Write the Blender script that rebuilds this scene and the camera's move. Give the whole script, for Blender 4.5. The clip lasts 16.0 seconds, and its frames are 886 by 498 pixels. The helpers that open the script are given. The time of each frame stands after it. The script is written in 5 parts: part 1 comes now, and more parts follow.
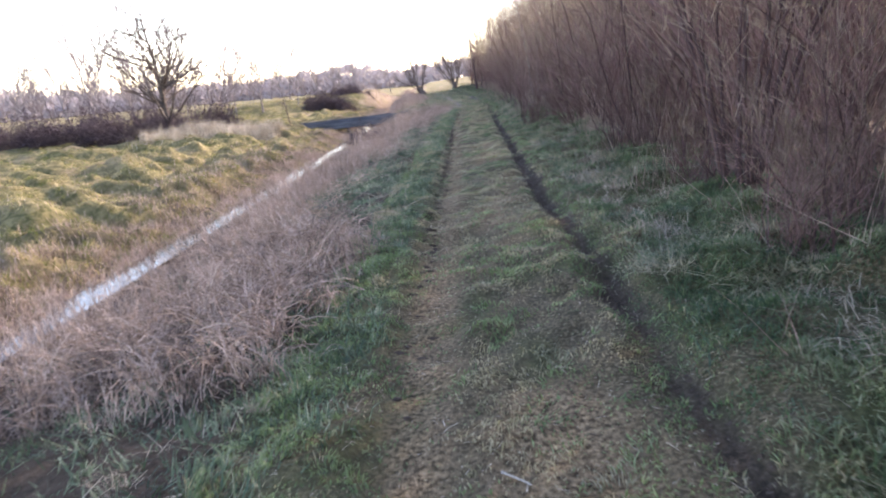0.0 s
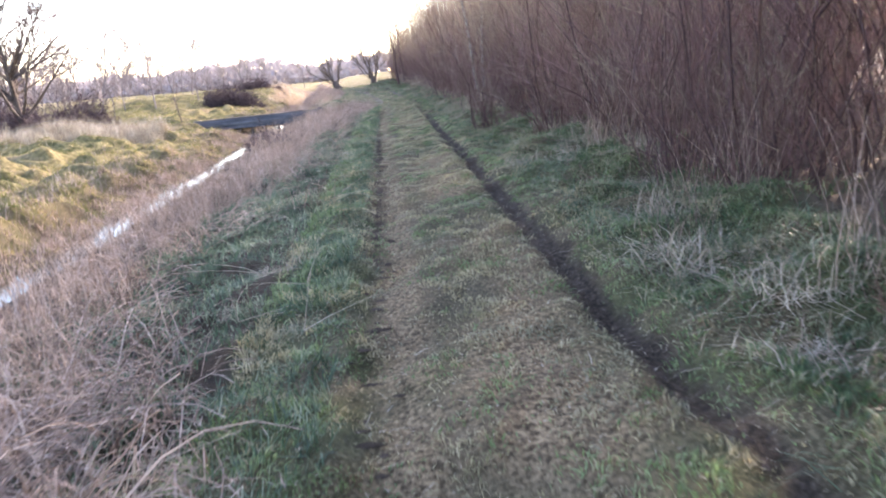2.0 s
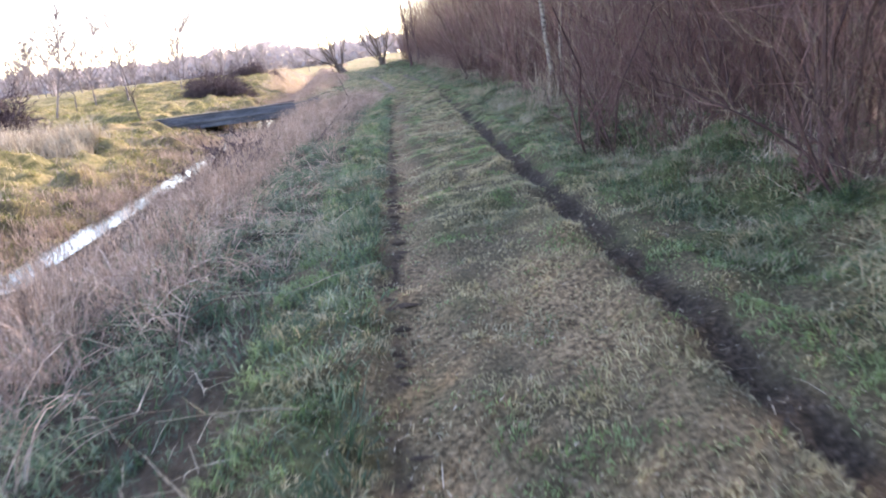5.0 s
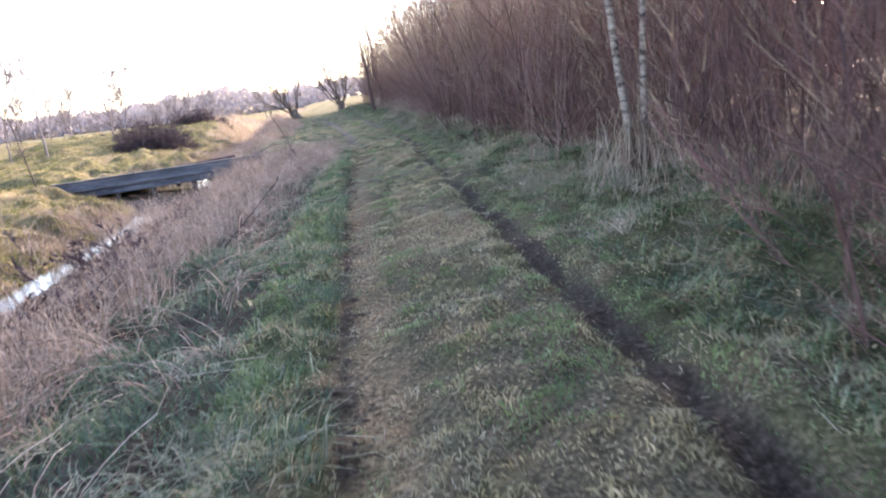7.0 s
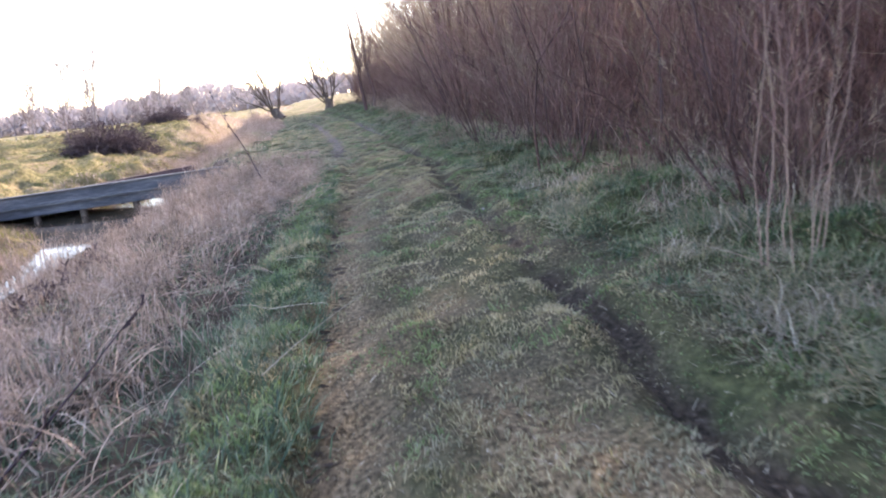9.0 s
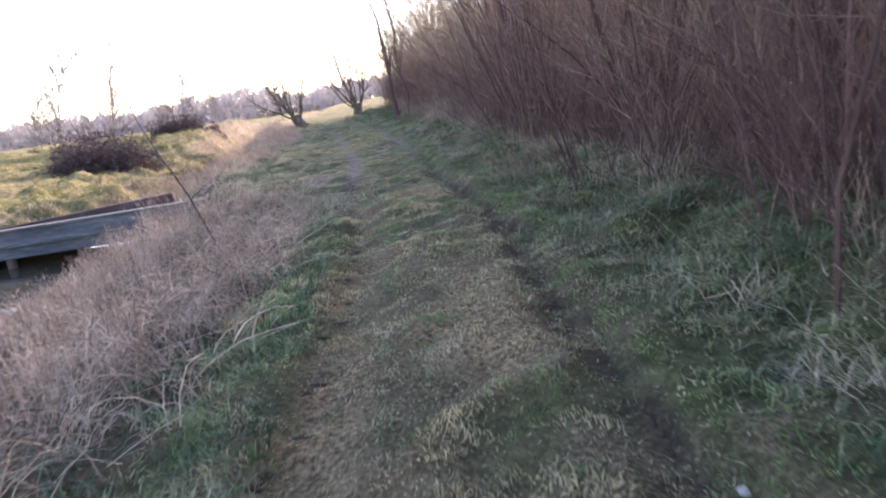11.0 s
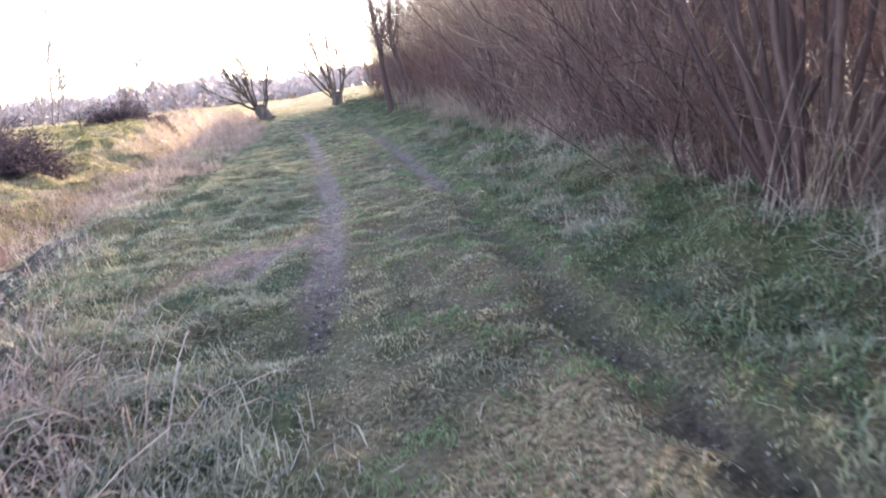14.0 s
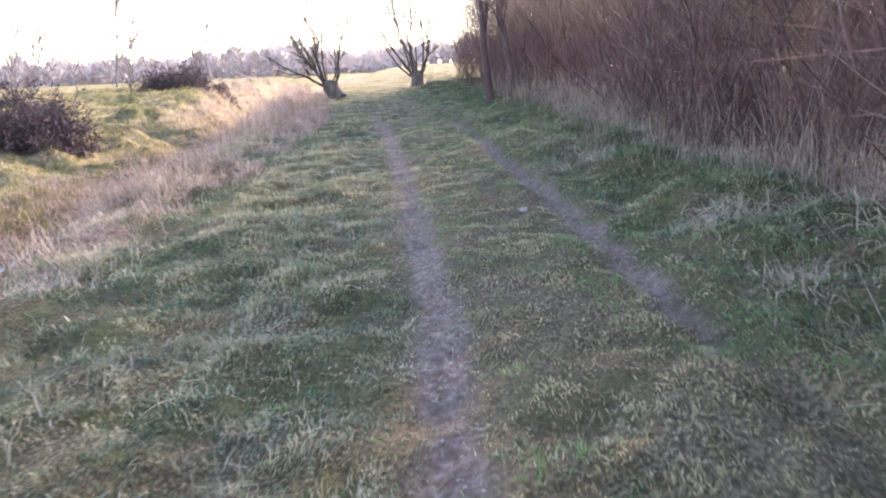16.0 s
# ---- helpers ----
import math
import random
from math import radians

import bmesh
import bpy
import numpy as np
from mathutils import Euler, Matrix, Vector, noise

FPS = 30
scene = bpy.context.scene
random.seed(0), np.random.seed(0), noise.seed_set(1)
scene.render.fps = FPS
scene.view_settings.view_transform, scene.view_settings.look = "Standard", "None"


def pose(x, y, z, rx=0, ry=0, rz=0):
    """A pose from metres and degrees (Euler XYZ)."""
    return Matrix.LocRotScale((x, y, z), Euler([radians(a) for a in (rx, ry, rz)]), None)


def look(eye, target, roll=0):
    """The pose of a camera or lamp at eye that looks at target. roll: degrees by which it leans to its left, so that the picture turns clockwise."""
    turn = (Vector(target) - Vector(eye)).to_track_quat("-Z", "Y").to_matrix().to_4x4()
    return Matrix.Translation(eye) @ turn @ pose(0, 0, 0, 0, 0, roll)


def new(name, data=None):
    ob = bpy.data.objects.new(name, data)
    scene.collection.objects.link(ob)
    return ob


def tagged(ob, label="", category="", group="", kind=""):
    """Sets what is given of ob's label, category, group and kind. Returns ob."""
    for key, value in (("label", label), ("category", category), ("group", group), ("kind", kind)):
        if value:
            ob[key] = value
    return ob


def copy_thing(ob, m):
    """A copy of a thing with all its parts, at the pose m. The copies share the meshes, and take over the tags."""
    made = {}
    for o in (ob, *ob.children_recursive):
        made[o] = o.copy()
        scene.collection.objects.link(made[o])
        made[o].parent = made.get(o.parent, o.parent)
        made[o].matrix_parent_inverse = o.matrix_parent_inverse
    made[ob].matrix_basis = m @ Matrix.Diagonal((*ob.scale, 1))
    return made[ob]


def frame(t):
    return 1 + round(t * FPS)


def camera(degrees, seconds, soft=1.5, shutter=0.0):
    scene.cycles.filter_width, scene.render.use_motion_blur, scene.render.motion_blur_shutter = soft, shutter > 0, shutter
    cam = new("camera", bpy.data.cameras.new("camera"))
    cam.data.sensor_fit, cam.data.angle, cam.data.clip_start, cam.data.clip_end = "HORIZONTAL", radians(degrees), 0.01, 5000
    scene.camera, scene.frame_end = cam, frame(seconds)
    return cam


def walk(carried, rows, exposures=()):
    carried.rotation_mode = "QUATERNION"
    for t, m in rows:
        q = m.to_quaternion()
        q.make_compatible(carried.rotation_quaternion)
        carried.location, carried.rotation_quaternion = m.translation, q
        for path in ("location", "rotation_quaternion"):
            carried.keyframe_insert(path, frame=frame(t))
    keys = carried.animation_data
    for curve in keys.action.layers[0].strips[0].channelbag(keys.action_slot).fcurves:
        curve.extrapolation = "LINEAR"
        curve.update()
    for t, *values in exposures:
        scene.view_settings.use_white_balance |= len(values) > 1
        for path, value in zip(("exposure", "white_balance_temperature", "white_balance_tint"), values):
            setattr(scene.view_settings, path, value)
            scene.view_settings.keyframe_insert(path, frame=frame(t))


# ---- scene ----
cam = camera(64.0, 16.0, soft=2.0, shutter=0.25)
EXPOSURES = [(t, stops + 0.03, 7050, 26.5) for t, stops in ((0.0, 2.68), (0.5, 2.92), (1.0, 2.96), (2.0, 3.06), (3.0, 3.12), (3.5, 3.54), (4.0, 2.88), (6.5, 3.34), (7.0, 2.95), (7.5, 2.74),
                                                   (8.0, 2.68), (8.5, 2.92), (9.0, 2.95), (11.5, 2.66), (12.0, 2.62), (12.5, 2.82), (13.0, 2.84), (13.5, 3.02), (14.0, 3.2),
                                                   (14.5, 3.25), (15.0, 3.24), (15.5, 2.69), (16.0, 3.1))]
PATH = [
    (0, (-0.146, -3.202, 1.778), (-0.259, -1.26, 1.311), -5.1),
    (0.5, (-0.307, -1.79, 1.703), (-0.342, 0.137, 1.169), -6.7),
    (1, (-0.453, -0.43, 1.68), (-0.437, 1.526, 1.26), -3.5),
    (1.5, (-0.485, 1.011, 1.677), (-0.417, 2.949, 1.186), -4.2),
    (2, (-0.545, 2.465, 1.63), (-0.432, 4.399, 1.134), -4.5),
    (2.5, (-0.604, 3.886, 1.598), (-0.475, 5.828, 1.136), -2.9),
    (3, (-0.546, 5.39, 1.561), (-0.268, 7.306, 1.061), -3.2),
    (3.5, (-0.617, 6.8, 1.525), (-0.349, 8.724, 1.047), -3.3),
    (4, (-0.714, 8.236, 1.472), (-0.651, 10.184, 1.024), -3.5),
    (4.2, (-0.714, 8.814, 1.474), (-0.661, 10.758, 1.01), -4.0),
    (6.3, (-0.573, 15.319, 1.522), (-0.467, 17.225, 0.928), -8.3),
    (6.5, (-0.59, 15.945, 1.521), (-0.45, 17.881, 1.036), -7.4),
    (7, (-0.613, 17.407, 1.527), (-0.432, 19.348, 1.08), -6.9),
    (7.5, (-0.635, 18.849, 1.524), (-0.438, 20.783, 1.054), -6.7),
    (8, (-0.664, 20.375, 1.477), (-0.528, 22.319, 1.028), -4.9),
    (8.5, (-0.607, 21.909, 1.47), (-0.428, 23.852, 1.034), -6.5),
    (9, (-0.606, 23.341, 1.509), (-0.396, 25.277, 1.054), -6.5),
    (9.2, (-0.593, 23.966, 1.507), (-0.447, 25.907, 1.051), -7.2),
    (11.3, (-0.217, 30.241, 1.463), (-0.113, 32.192, 1.037), -7.1),
    (11.5, (-0.252, 30.816, 1.447), (-0.148, 32.776, 1.062), -6.0),
    (12, (-0.329, 32.271, 1.442), (-0.155, 34.228, 1.071), -2.8),
    (12.5, (-0.364, 33.665, 1.486), (-0.175, 35.605, 1.041), -4.0),
    (13, (-0.467, 35.052, 1.497), (-0.427, 36.996, 1.027), -5.2),
    (13.5, (-0.505, 36.475, 1.471), (-0.394, 38.399, 0.936), -5.5),
    (14, (-0.544, 37.884, 1.465), (-0.373, 39.821, 0.996), -6.0),
    (14.5, (-0.635, 39.218, 1.488), (-0.505, 41.131, 0.919), -6.8),
    (15, (-0.799, 40.612, 1.508), (-0.834, 42.542, 0.982), -7.5),
    (15.5, (-0.957, 41.963, 1.554), (-1.011, 43.901, 1.063), -7.5),
    (16, (-1.099, 43.278, 1.55), (-1.098, 45.213, 1.044), -2.5),
]
walk(cam, [(t, look(eye, target, roll)) for t, eye, target, roll in PATH], exposures=EXPOSURES)

# ---- light ----
SUN_AZ, SUN_EL = radians(40), radians(24)   # ahead and to the right of the track, low
world = bpy.data.worlds.new("sky")
scene.world = world
world.use_nodes = True
wn = world.node_tree
sky = wn.nodes.new("ShaderNodeTexSky")
sky.sky_type = "NISHITA"
sky.sun_disc = False
sky.sun_elevation, sky.sun_rotation = SUN_EL, SUN_AZ
sky.air_density, sky.dust_density, sky.ozone_density = 1.0, 0.45, 1.0
wn.links.new(sky.outputs["Color"], wn.nodes["Background"].inputs["Color"])
wn.nodes["Background"].inputs["Strength"].default_value = 0.15
sun = new("sun", bpy.data.lights.new("sun", "SUN"))
sun.data.energy, sun.data.angle, sun.data.color = 2.9, radians(0.6), (1.0, 0.90, 0.74)
toward = Vector((math.sin(SUN_AZ) * math.cos(SUN_EL), math.cos(SUN_AZ) * math.cos(SUN_EL), math.sin(SUN_EL)))
sun.matrix_world = look(toward * 60, (0, 0, 0))


# ---- materials ----
def material(name, colours, scale=6.0, rough=0.85, bump=0.3, bump_scale=60.0, island=0.0, objrand=0.0, spec=0.2,
             stretch=(1, 1, 1), through_light=0.0, contrast=0.2):
    """colours: (place, rgb) stops. Drives the ramp by noise at two scales, plus chance per island or per object."""
    m = bpy.data.materials.new(name)
    m.use_nodes = True
    nt = m.node_tree
    bs = nt.nodes["Principled BSDF"]
    bs.inputs["Roughness"].default_value = rough
    bs.inputs["Specular IOR Level"].default_value = spec
    tc = nt.nodes.new("ShaderNodeTexCoord")
    mp = nt.nodes.new("ShaderNodeMapping")
    mp.inputs["Scale"].default_value = stretch
    nt.links.new(tc.outputs["Object"], mp.inputs["Vector"])
    total = None

    def add(sock, weight, bias=0.0):
        nonlocal total
        ma = nt.nodes.new("ShaderNodeMath")
        ma.operation = "MULTIPLY_ADD"
        ma.inputs[1].default_value = weight
        nt.links.new(sock, ma.inputs[0])
        if total is None:
            ma.inputs[2].default_value = bias
        else:
            nt.links.new(total, ma.inputs[2])
        total = ma.outputs[0]

    rest = 1.0 - island - objrand
    for sc, w in ((scale, 0.6 * rest), (scale * 7.3, 0.4 * rest)):
        n = nt.nodes.new("ShaderNodeTexNoise")
        n.inputs["Scale"].default_value = sc
        n.inputs["Detail"].default_value = 5.0
        nt.links.new(mp.outputs["Vector"], n.inputs["Vector"])
        st = nt.nodes.new("ShaderNodeMapRange")
        st.inputs[1].default_value, st.inputs[2].default_value = 0.5 - contrast, 0.5 + contrast
        nt.links.new(n.outputs["Fac"], st.inputs[0])
        add(st.outputs[0], w)
    if island:
        g = nt.nodes.new("ShaderNodeNewGeometry")
        add(g.outputs["Random Per Island"], island)
    if objrand:
        o = nt.nodes.new("ShaderNodeObjectInfo")
        add(o.outputs["Random"], objrand)
    ramp = nt.nodes.new("ShaderNodeValToRGB")
    el = ramp.color_ramp.elements
    while len(el) < len(colours):
        el.new(0.5)
    for e, (p, c) in zip(el, colours):
        e.position, e.color = p, (*c, 1)
    nt.links.new(total, ramp.inputs["Fac"])
    nt.links.new(ramp.outputs["Color"], bs.inputs["Base Color"])
    if through_light:
        tr = nt.nodes.new("ShaderNodeBsdfTranslucent")
        nt.links.new(ramp.outputs["Color"], tr.inputs["Color"])
        mx = nt.nodes.new("ShaderNodeMixShader")
        mx.inputs[0].default_value = through_light
        nt.links.new(bs.outputs[0], mx.inputs[1])
        nt.links.new(tr.outputs[0], mx.inputs[2])
        nt.links.new(mx.outputs[0], nt.nodes["Material Output"].inputs["Surface"])
    if bump:
        n = nt.nodes.new("ShaderNodeTexNoise")
        n.inputs["Scale"].default_value = bump_scale
        n.inputs["Detail"].default_value = 4.0
        nt.links.new(mp.outputs["Vector"], n.inputs["Vector"])
        b = nt.nodes.new("ShaderNodeBump")
        b.inputs["Strength"].default_value, b.inputs["Distance"].default_value = bump, 0.02
        nt.links.new(n.outputs["Fac"], b.inputs["Height"])
        nt.links.new(b.outputs["Normal"], bs.inputs["Normal"])
    return m


M_TURF = material("turf_blades", [(0.0, (0.105, 0.109, 0.0537)), (0.25, (0.177, 0.166, 0.087)), (0.45, (0.266, 0.239, 0.137)), (0.62, (0.348, 0.309, 0.19)),
                                  (0.82, (0.39, 0.339, 0.214)), (1.0, (0.458, 0.409, 0.277))], 3.4, island=0.34, bump=0, through_light=0.55, contrast=0.1, rough=0.5, spec=0.5)
M_GREEN = material("green_turf_blades", [(0.0, (0.0481, 0.0802, 0.0329)), (0.3, (0.0869, 0.143, 0.0533)), (0.55, (0.141, 0.209, 0.0831)), (0.75, (0.202, 0.263, 0.124)),
                                         (0.9, (0.241, 0.303, 0.154)), (1.0, (0.295, 0.367, 0.207))], 2.8, island=0.34, bump=0, through_light=0.55, contrast=0.1, rough=0.5, spec=0.5)
M_VERGE = material("verge_blades", [(0.0, (0.0126, 0.0283, 0.0153)), (0.36, (0.0329, 0.0673, 0.0352)), (0.58, (0.0706, 0.12, 0.0627)), (0.72, (0.157, 0.19, 0.114)),
                                    (0.84, (0.259, 0.283, 0.183)), (1.0, (0.392, 0.416, 0.294))], 1.7, island=0.34, bump=0, through_light=0.38, contrast=0.12, rough=0.5, spec=0.5)
M_PALEGRASS = material("bank_blades", [(0.0, (0.0673, 0.0749, 0.0415)), (0.3, (0.13, 0.138, 0.0792)), (0.55, (0.232, 0.218, 0.136)), (0.75, (0.307, 0.274, 0.178)), (1.0, (0.406, 0.367, 0.253))], 1.9, island=0.34, bump=0,
                       through_light=0.38, contrast=0.12, rough=0.5, spec=0.5)
M_LUSH = material("lush_blades", [(0.0, (0.0112, 0.0294, 0.0145)), (0.28, (0.0285, 0.0688, 0.0285)), (0.45, (0.061, 0.113, 0.046)), (0.6, (0.106, 0.147, 0.069)), (0.78, (0.178, 0.2, 0.12)), (1.0, (0.3, 0.32, 0.21))],
                  2.1, island=0.34, bump=0, through_light=0.55, contrast=0.1, rough=0.5, spec=0.5)
M_STRAW = material("straw", [(0.0, (0.12, 0.098, 0.072)), (0.45, (0.28, 0.24, 0.185)), (1.0, (0.54, 0.485, 0.40))], 2.0, island=0.5, bump=0, through_light=0.25)
M_REED = material("dry_reed", [(0.0, (0.0421, 0.0291, 0.024)), (0.3, (0.135, 0.0996, 0.0803)), (0.55, (0.286, 0.215, 0.179)),
                               (1.0, (0.506, 0.413, 0.346))], 2.2, island=0.36, bump=0, through_light=0.22, contrast=0.12)
M_MEADOW = material("meadow_blades", [(0.0, (0.0376, 0.0477, 0.0158)), (0.3, (0.0805, 0.0955, 0.0289)), (0.5, (0.154, 0.152, 0.0525)), (0.72, (0.268, 0.218, 0.105)),
                                      (1.0, (0.51, 0.407, 0.243))], 1.4, island=0.16, bump=0, through_light=0.45, contrast=0.09)
M_TAN = material("tan_blades", [(0.0, (0.13, 0.0951, 0.0717)), (0.45, (0.258, 0.203, 0.159)), (1.0, (0.413, 0.348, 0.292))], 1.3, island=0.4, bump=0, through_light=0.55)
M_BARK = material("willow_bark", [(0.0, (0.0245, 0.0144, 0.015)), (0.55, (0.0604, 0.0364, 0.0362)), (1.0, (0.16, 0.108, 0.097))], 5, island=0.35,
                  objrand=0.3, bump=0.4, stretch=(1, 1, 0.25))
M_TWIG = material("twig_bark", [(0.0, (0.0503, 0.0279, 0.0312)), (0.5, (0.136, 0.0819, 0.0807)), (1.0, (0.302, 0.205, 0.181))], 0.8, island=0.3,
                  objrand=0.35, bump=0, through_light=0.35)
M_SHOOT = material("young_shoot_bark", [(0.0, (0.0836, 0.0657, 0.0484)), (0.5, (0.186, 0.15, 0.11)), (1.0, (0.373, 0.314, 0.253))], 0.6, island=0.3,
                   objrand=0.35, bump=0, through_light=0.45)
M_ROD = material("pale_rod_bark", [(0.0, (0.11, 0.074, 0.066)), (0.5, (0.20, 0.142, 0.122)), (1.0, (0.34, 0.265, 0.22))], 4, island=0.4, bump=0.3, stretch=(1, 1, 0.3))
M_DARK = material("dark_bark", [(0.0, (0.0279, 0.0223, 0.0192)), (0.6, (0.0775, 0.0601, 0.0508)), (1.0, (0.149, 0.124, 0.102))], 7, bump=0.6,
                  stretch=(1, 1, 0.3))
M_BRAMBLE = material("bramble_stem", [(0.0, (0.022, 0.015, 0.019)), (0.5, (0.052, 0.037, 0.044)), (1.0, (0.15, 0.115, 0.115))], 1.2, island=0.4, bump=0, through_light=0.12)
M_BIRCH = material("birch_bark", [(0.0, (0.0194, 0.0175, 0.0162)), (0.36, (0.0454, 0.0389, 0.0356)), (0.48, (0.175, 0.156, 0.14)),
                                  (1.0, (0.324, 0.295, 0.266))], 6.0, rough=0.6, bump=0.3, stretch=(1, 1, 3.2))
# horizon woodland: the haze of distance is painted into this pale base colour
M_FAR_HAZE = material("hazy_far_bark", [(0.0, (0.218, 0.195, 0.202)), (1.0, (0.31, 0.277, 0.28))], 0.05, island=0.2, bump=0, through_light=0.25)
# distant trees: air haze is put into the colour, paler and greyer than bark
M_FARTREE_HAZE = material("hazy_far_tree_bark", [(0.0, (0.11, 0.093, 0.095)), (1.0, (0.20, 0.17, 0.17))], 0.3, island=0.2, bump=0, through_light=0.15)
M_BEAM = material("weathered_beam", [(0.0, (0.0297, 0.0331, 0.0406)), (0.5, (0.0783, 0.0842, 0.1)), (1.0, (0.176, 0.182, 0.203))], 1.6, bump=0.4,
                  stretch=(0.35, 1, 2.5))
M_PLANK = material("deck_plank", [(0.0, (0.05, 0.05, 0.036)), (0.5, (0.09, 0.088, 0.066)), (1.0, (0.17, 0.16, 0.13))], 2.2, bump=0.4, objrand=0.3,
                   stretch=(2.5, 0.4, 1))
M_RUST = material("rusty_beam", [(0.0, (0.03, 0.019, 0.02)), (0.5, (0.062, 0.038, 0.04)), (1.0, (0.12, 0.08, 0.082))], 2.0, bump=0.4)
M_STONE = material("flint", [(0.0, (0.12, 0.11, 0.105)), (1.0, (0.32, 0.30, 0.28))], 9, island=0.5, bump=0.3)
M_PALE = material("bleached_wood", [(0.0, (0.22, 0.195, 0.165)), (1.0, (0.44, 0.40, 0.35))], 9, bump=0.3)
M_CAP = material("grey_cap_board", [(0.0, (0.051, 0.0516, 0.0546)), (0.5, (0.102, 0.103, 0.107)), (1.0, (0.196, 0.194, 0.198))], 2.4, rough=1.0, spec=0.03, bump=0.5, stretch=(0.6, 3, 3))
M_CLOD = material("soil_clod", [(0.0, (0.024, 0.0172, 0.0126)), (0.6, (0.052, 0.0374, 0.028)), (1.0, (0.104, 0.078, 0.0595))], 8, island=0.4, bump=0.4)

water_mat = bpy.data.materials.new("ditch_water")
water_mat.use_nodes = True
wb = water_mat.node_tree.nodes["Principled BSDF"]
wb.inputs["Base Color"].default_value = (0.035, 0.032, 0.025, 1)
wb.inputs["Roughness"].default_value = 0.06
wb.inputs["Specular IOR Level"].default_value = 0.6
wno = water_mat.node_tree.nodes.new("ShaderNodeTexNoise")
wno.inputs["Scale"].default_value = 5.0
wbu = water_mat.node_tree.nodes.new("ShaderNodeBump")
wbu.inputs["Strength"].default_value, wbu.inputs["Distance"].default_value = 0.12, 0.02
water_mat.node_tree.links.new(wno.outputs["Fac"], wbu.inputs["Height"])
water_mat.node_tree.links.new(wbu.outputs["Normal"], wb.inputs["Normal"])

# ---- the lie of the land ----
rng = np.random.default_rng(7)
TABLE = rng.random((256, 256))


def vnoise(x, y, seed=0):
    """Smooth value noise, 0 to 1, of cell size 1."""
    x, y = np.asarray(x, float) + 37.3 * seed, np.asarray(y, float) + 91.7 * seed
    xi, yi = np.floor(x).astype(int), np.floor(y).astype(int)
    fx, fy = x - xi, y - yi
    fx, fy = fx * fx * (3 - 2 * fx), fy * fy * (3 - 2 * fy)
    a, b = TABLE[xi % 256, yi % 256], TABLE[(xi + 1) % 256, yi % 256]
    c, d = TABLE[xi % 256, (yi + 1) % 256], TABLE[(xi + 1) % 256, (yi + 1) % 256]
    return (a * (1 - fx) + b * fx) * (1 - fy) + (c * (1 - fx) + d * fx) * fy


def sm(a, b, x):
    t = np.clip((x - a) / (b - a), 0, 1)
    return t * t * (3 - 2 * t)


def track(y):
    return np.interp(y, [38, 44, 48, 52, 58, 65, 73, 85, 110], [0, -0.25, -0.4, -0.75, -1.2, -2.0, -3.0, -4.0, -5.5])


def rut_left(y):
    return np.interp(y, [0, 12, 20, 30, 36, 39, 43, 48, 52, 58, 65, 75], [-0.6, -0.66, -0.77, -0.88, -0.6, -0.62, -1.02, -1.15, -1.5, -2.06, -3.0, -4.2])


def rut_right(y):
    return np.interp(y, [0, 4, 8, 20, 34, 36, 41, 46, 49, 52, 58, 65, 75], [0.92, 0.85, 0.73, 0.72, 0.7, 0.86, 0.58, 0.46, 0.26, 0.08, -0.4, -1.3, -2.4])


def ditch(y):
    return -1.9 * np.exp(-((y - 46.4) / np.where(y < 46.4, 4.2, 3.2)) ** 2) + np.interp(y, [-40, 10, 20, 30, 40, 43, 57, 82, 110, 200], [-6.42, -6.42, -6.5, -6.72, -7.0, -7.05, -7.6, -9.9, -10.6, -14.0])


def bank_top(y):
    return np.interp(y, [-40, 37, 41, 43.4, 47, 50, 54, 62, 72, 82, 110, 200], [-1.5, -1.5, -1.7, -3.3, -4.2, -4.8, -5.2, -5.6, -6.5, -7.6, -8.4, -12.0])


WATER_Z = -1.1


def half(y):
    """Half the width of the water, wider in the pool under the bridge."""
    return 0.27 + 0.25 * sm(35, 44, y) * (1 - 0.7 * sm(47, 51, y)) + 2.0 * np.exp(-((y - 46.4) / np.where(y < 46.4, 4.0, 1.9)) ** 2)



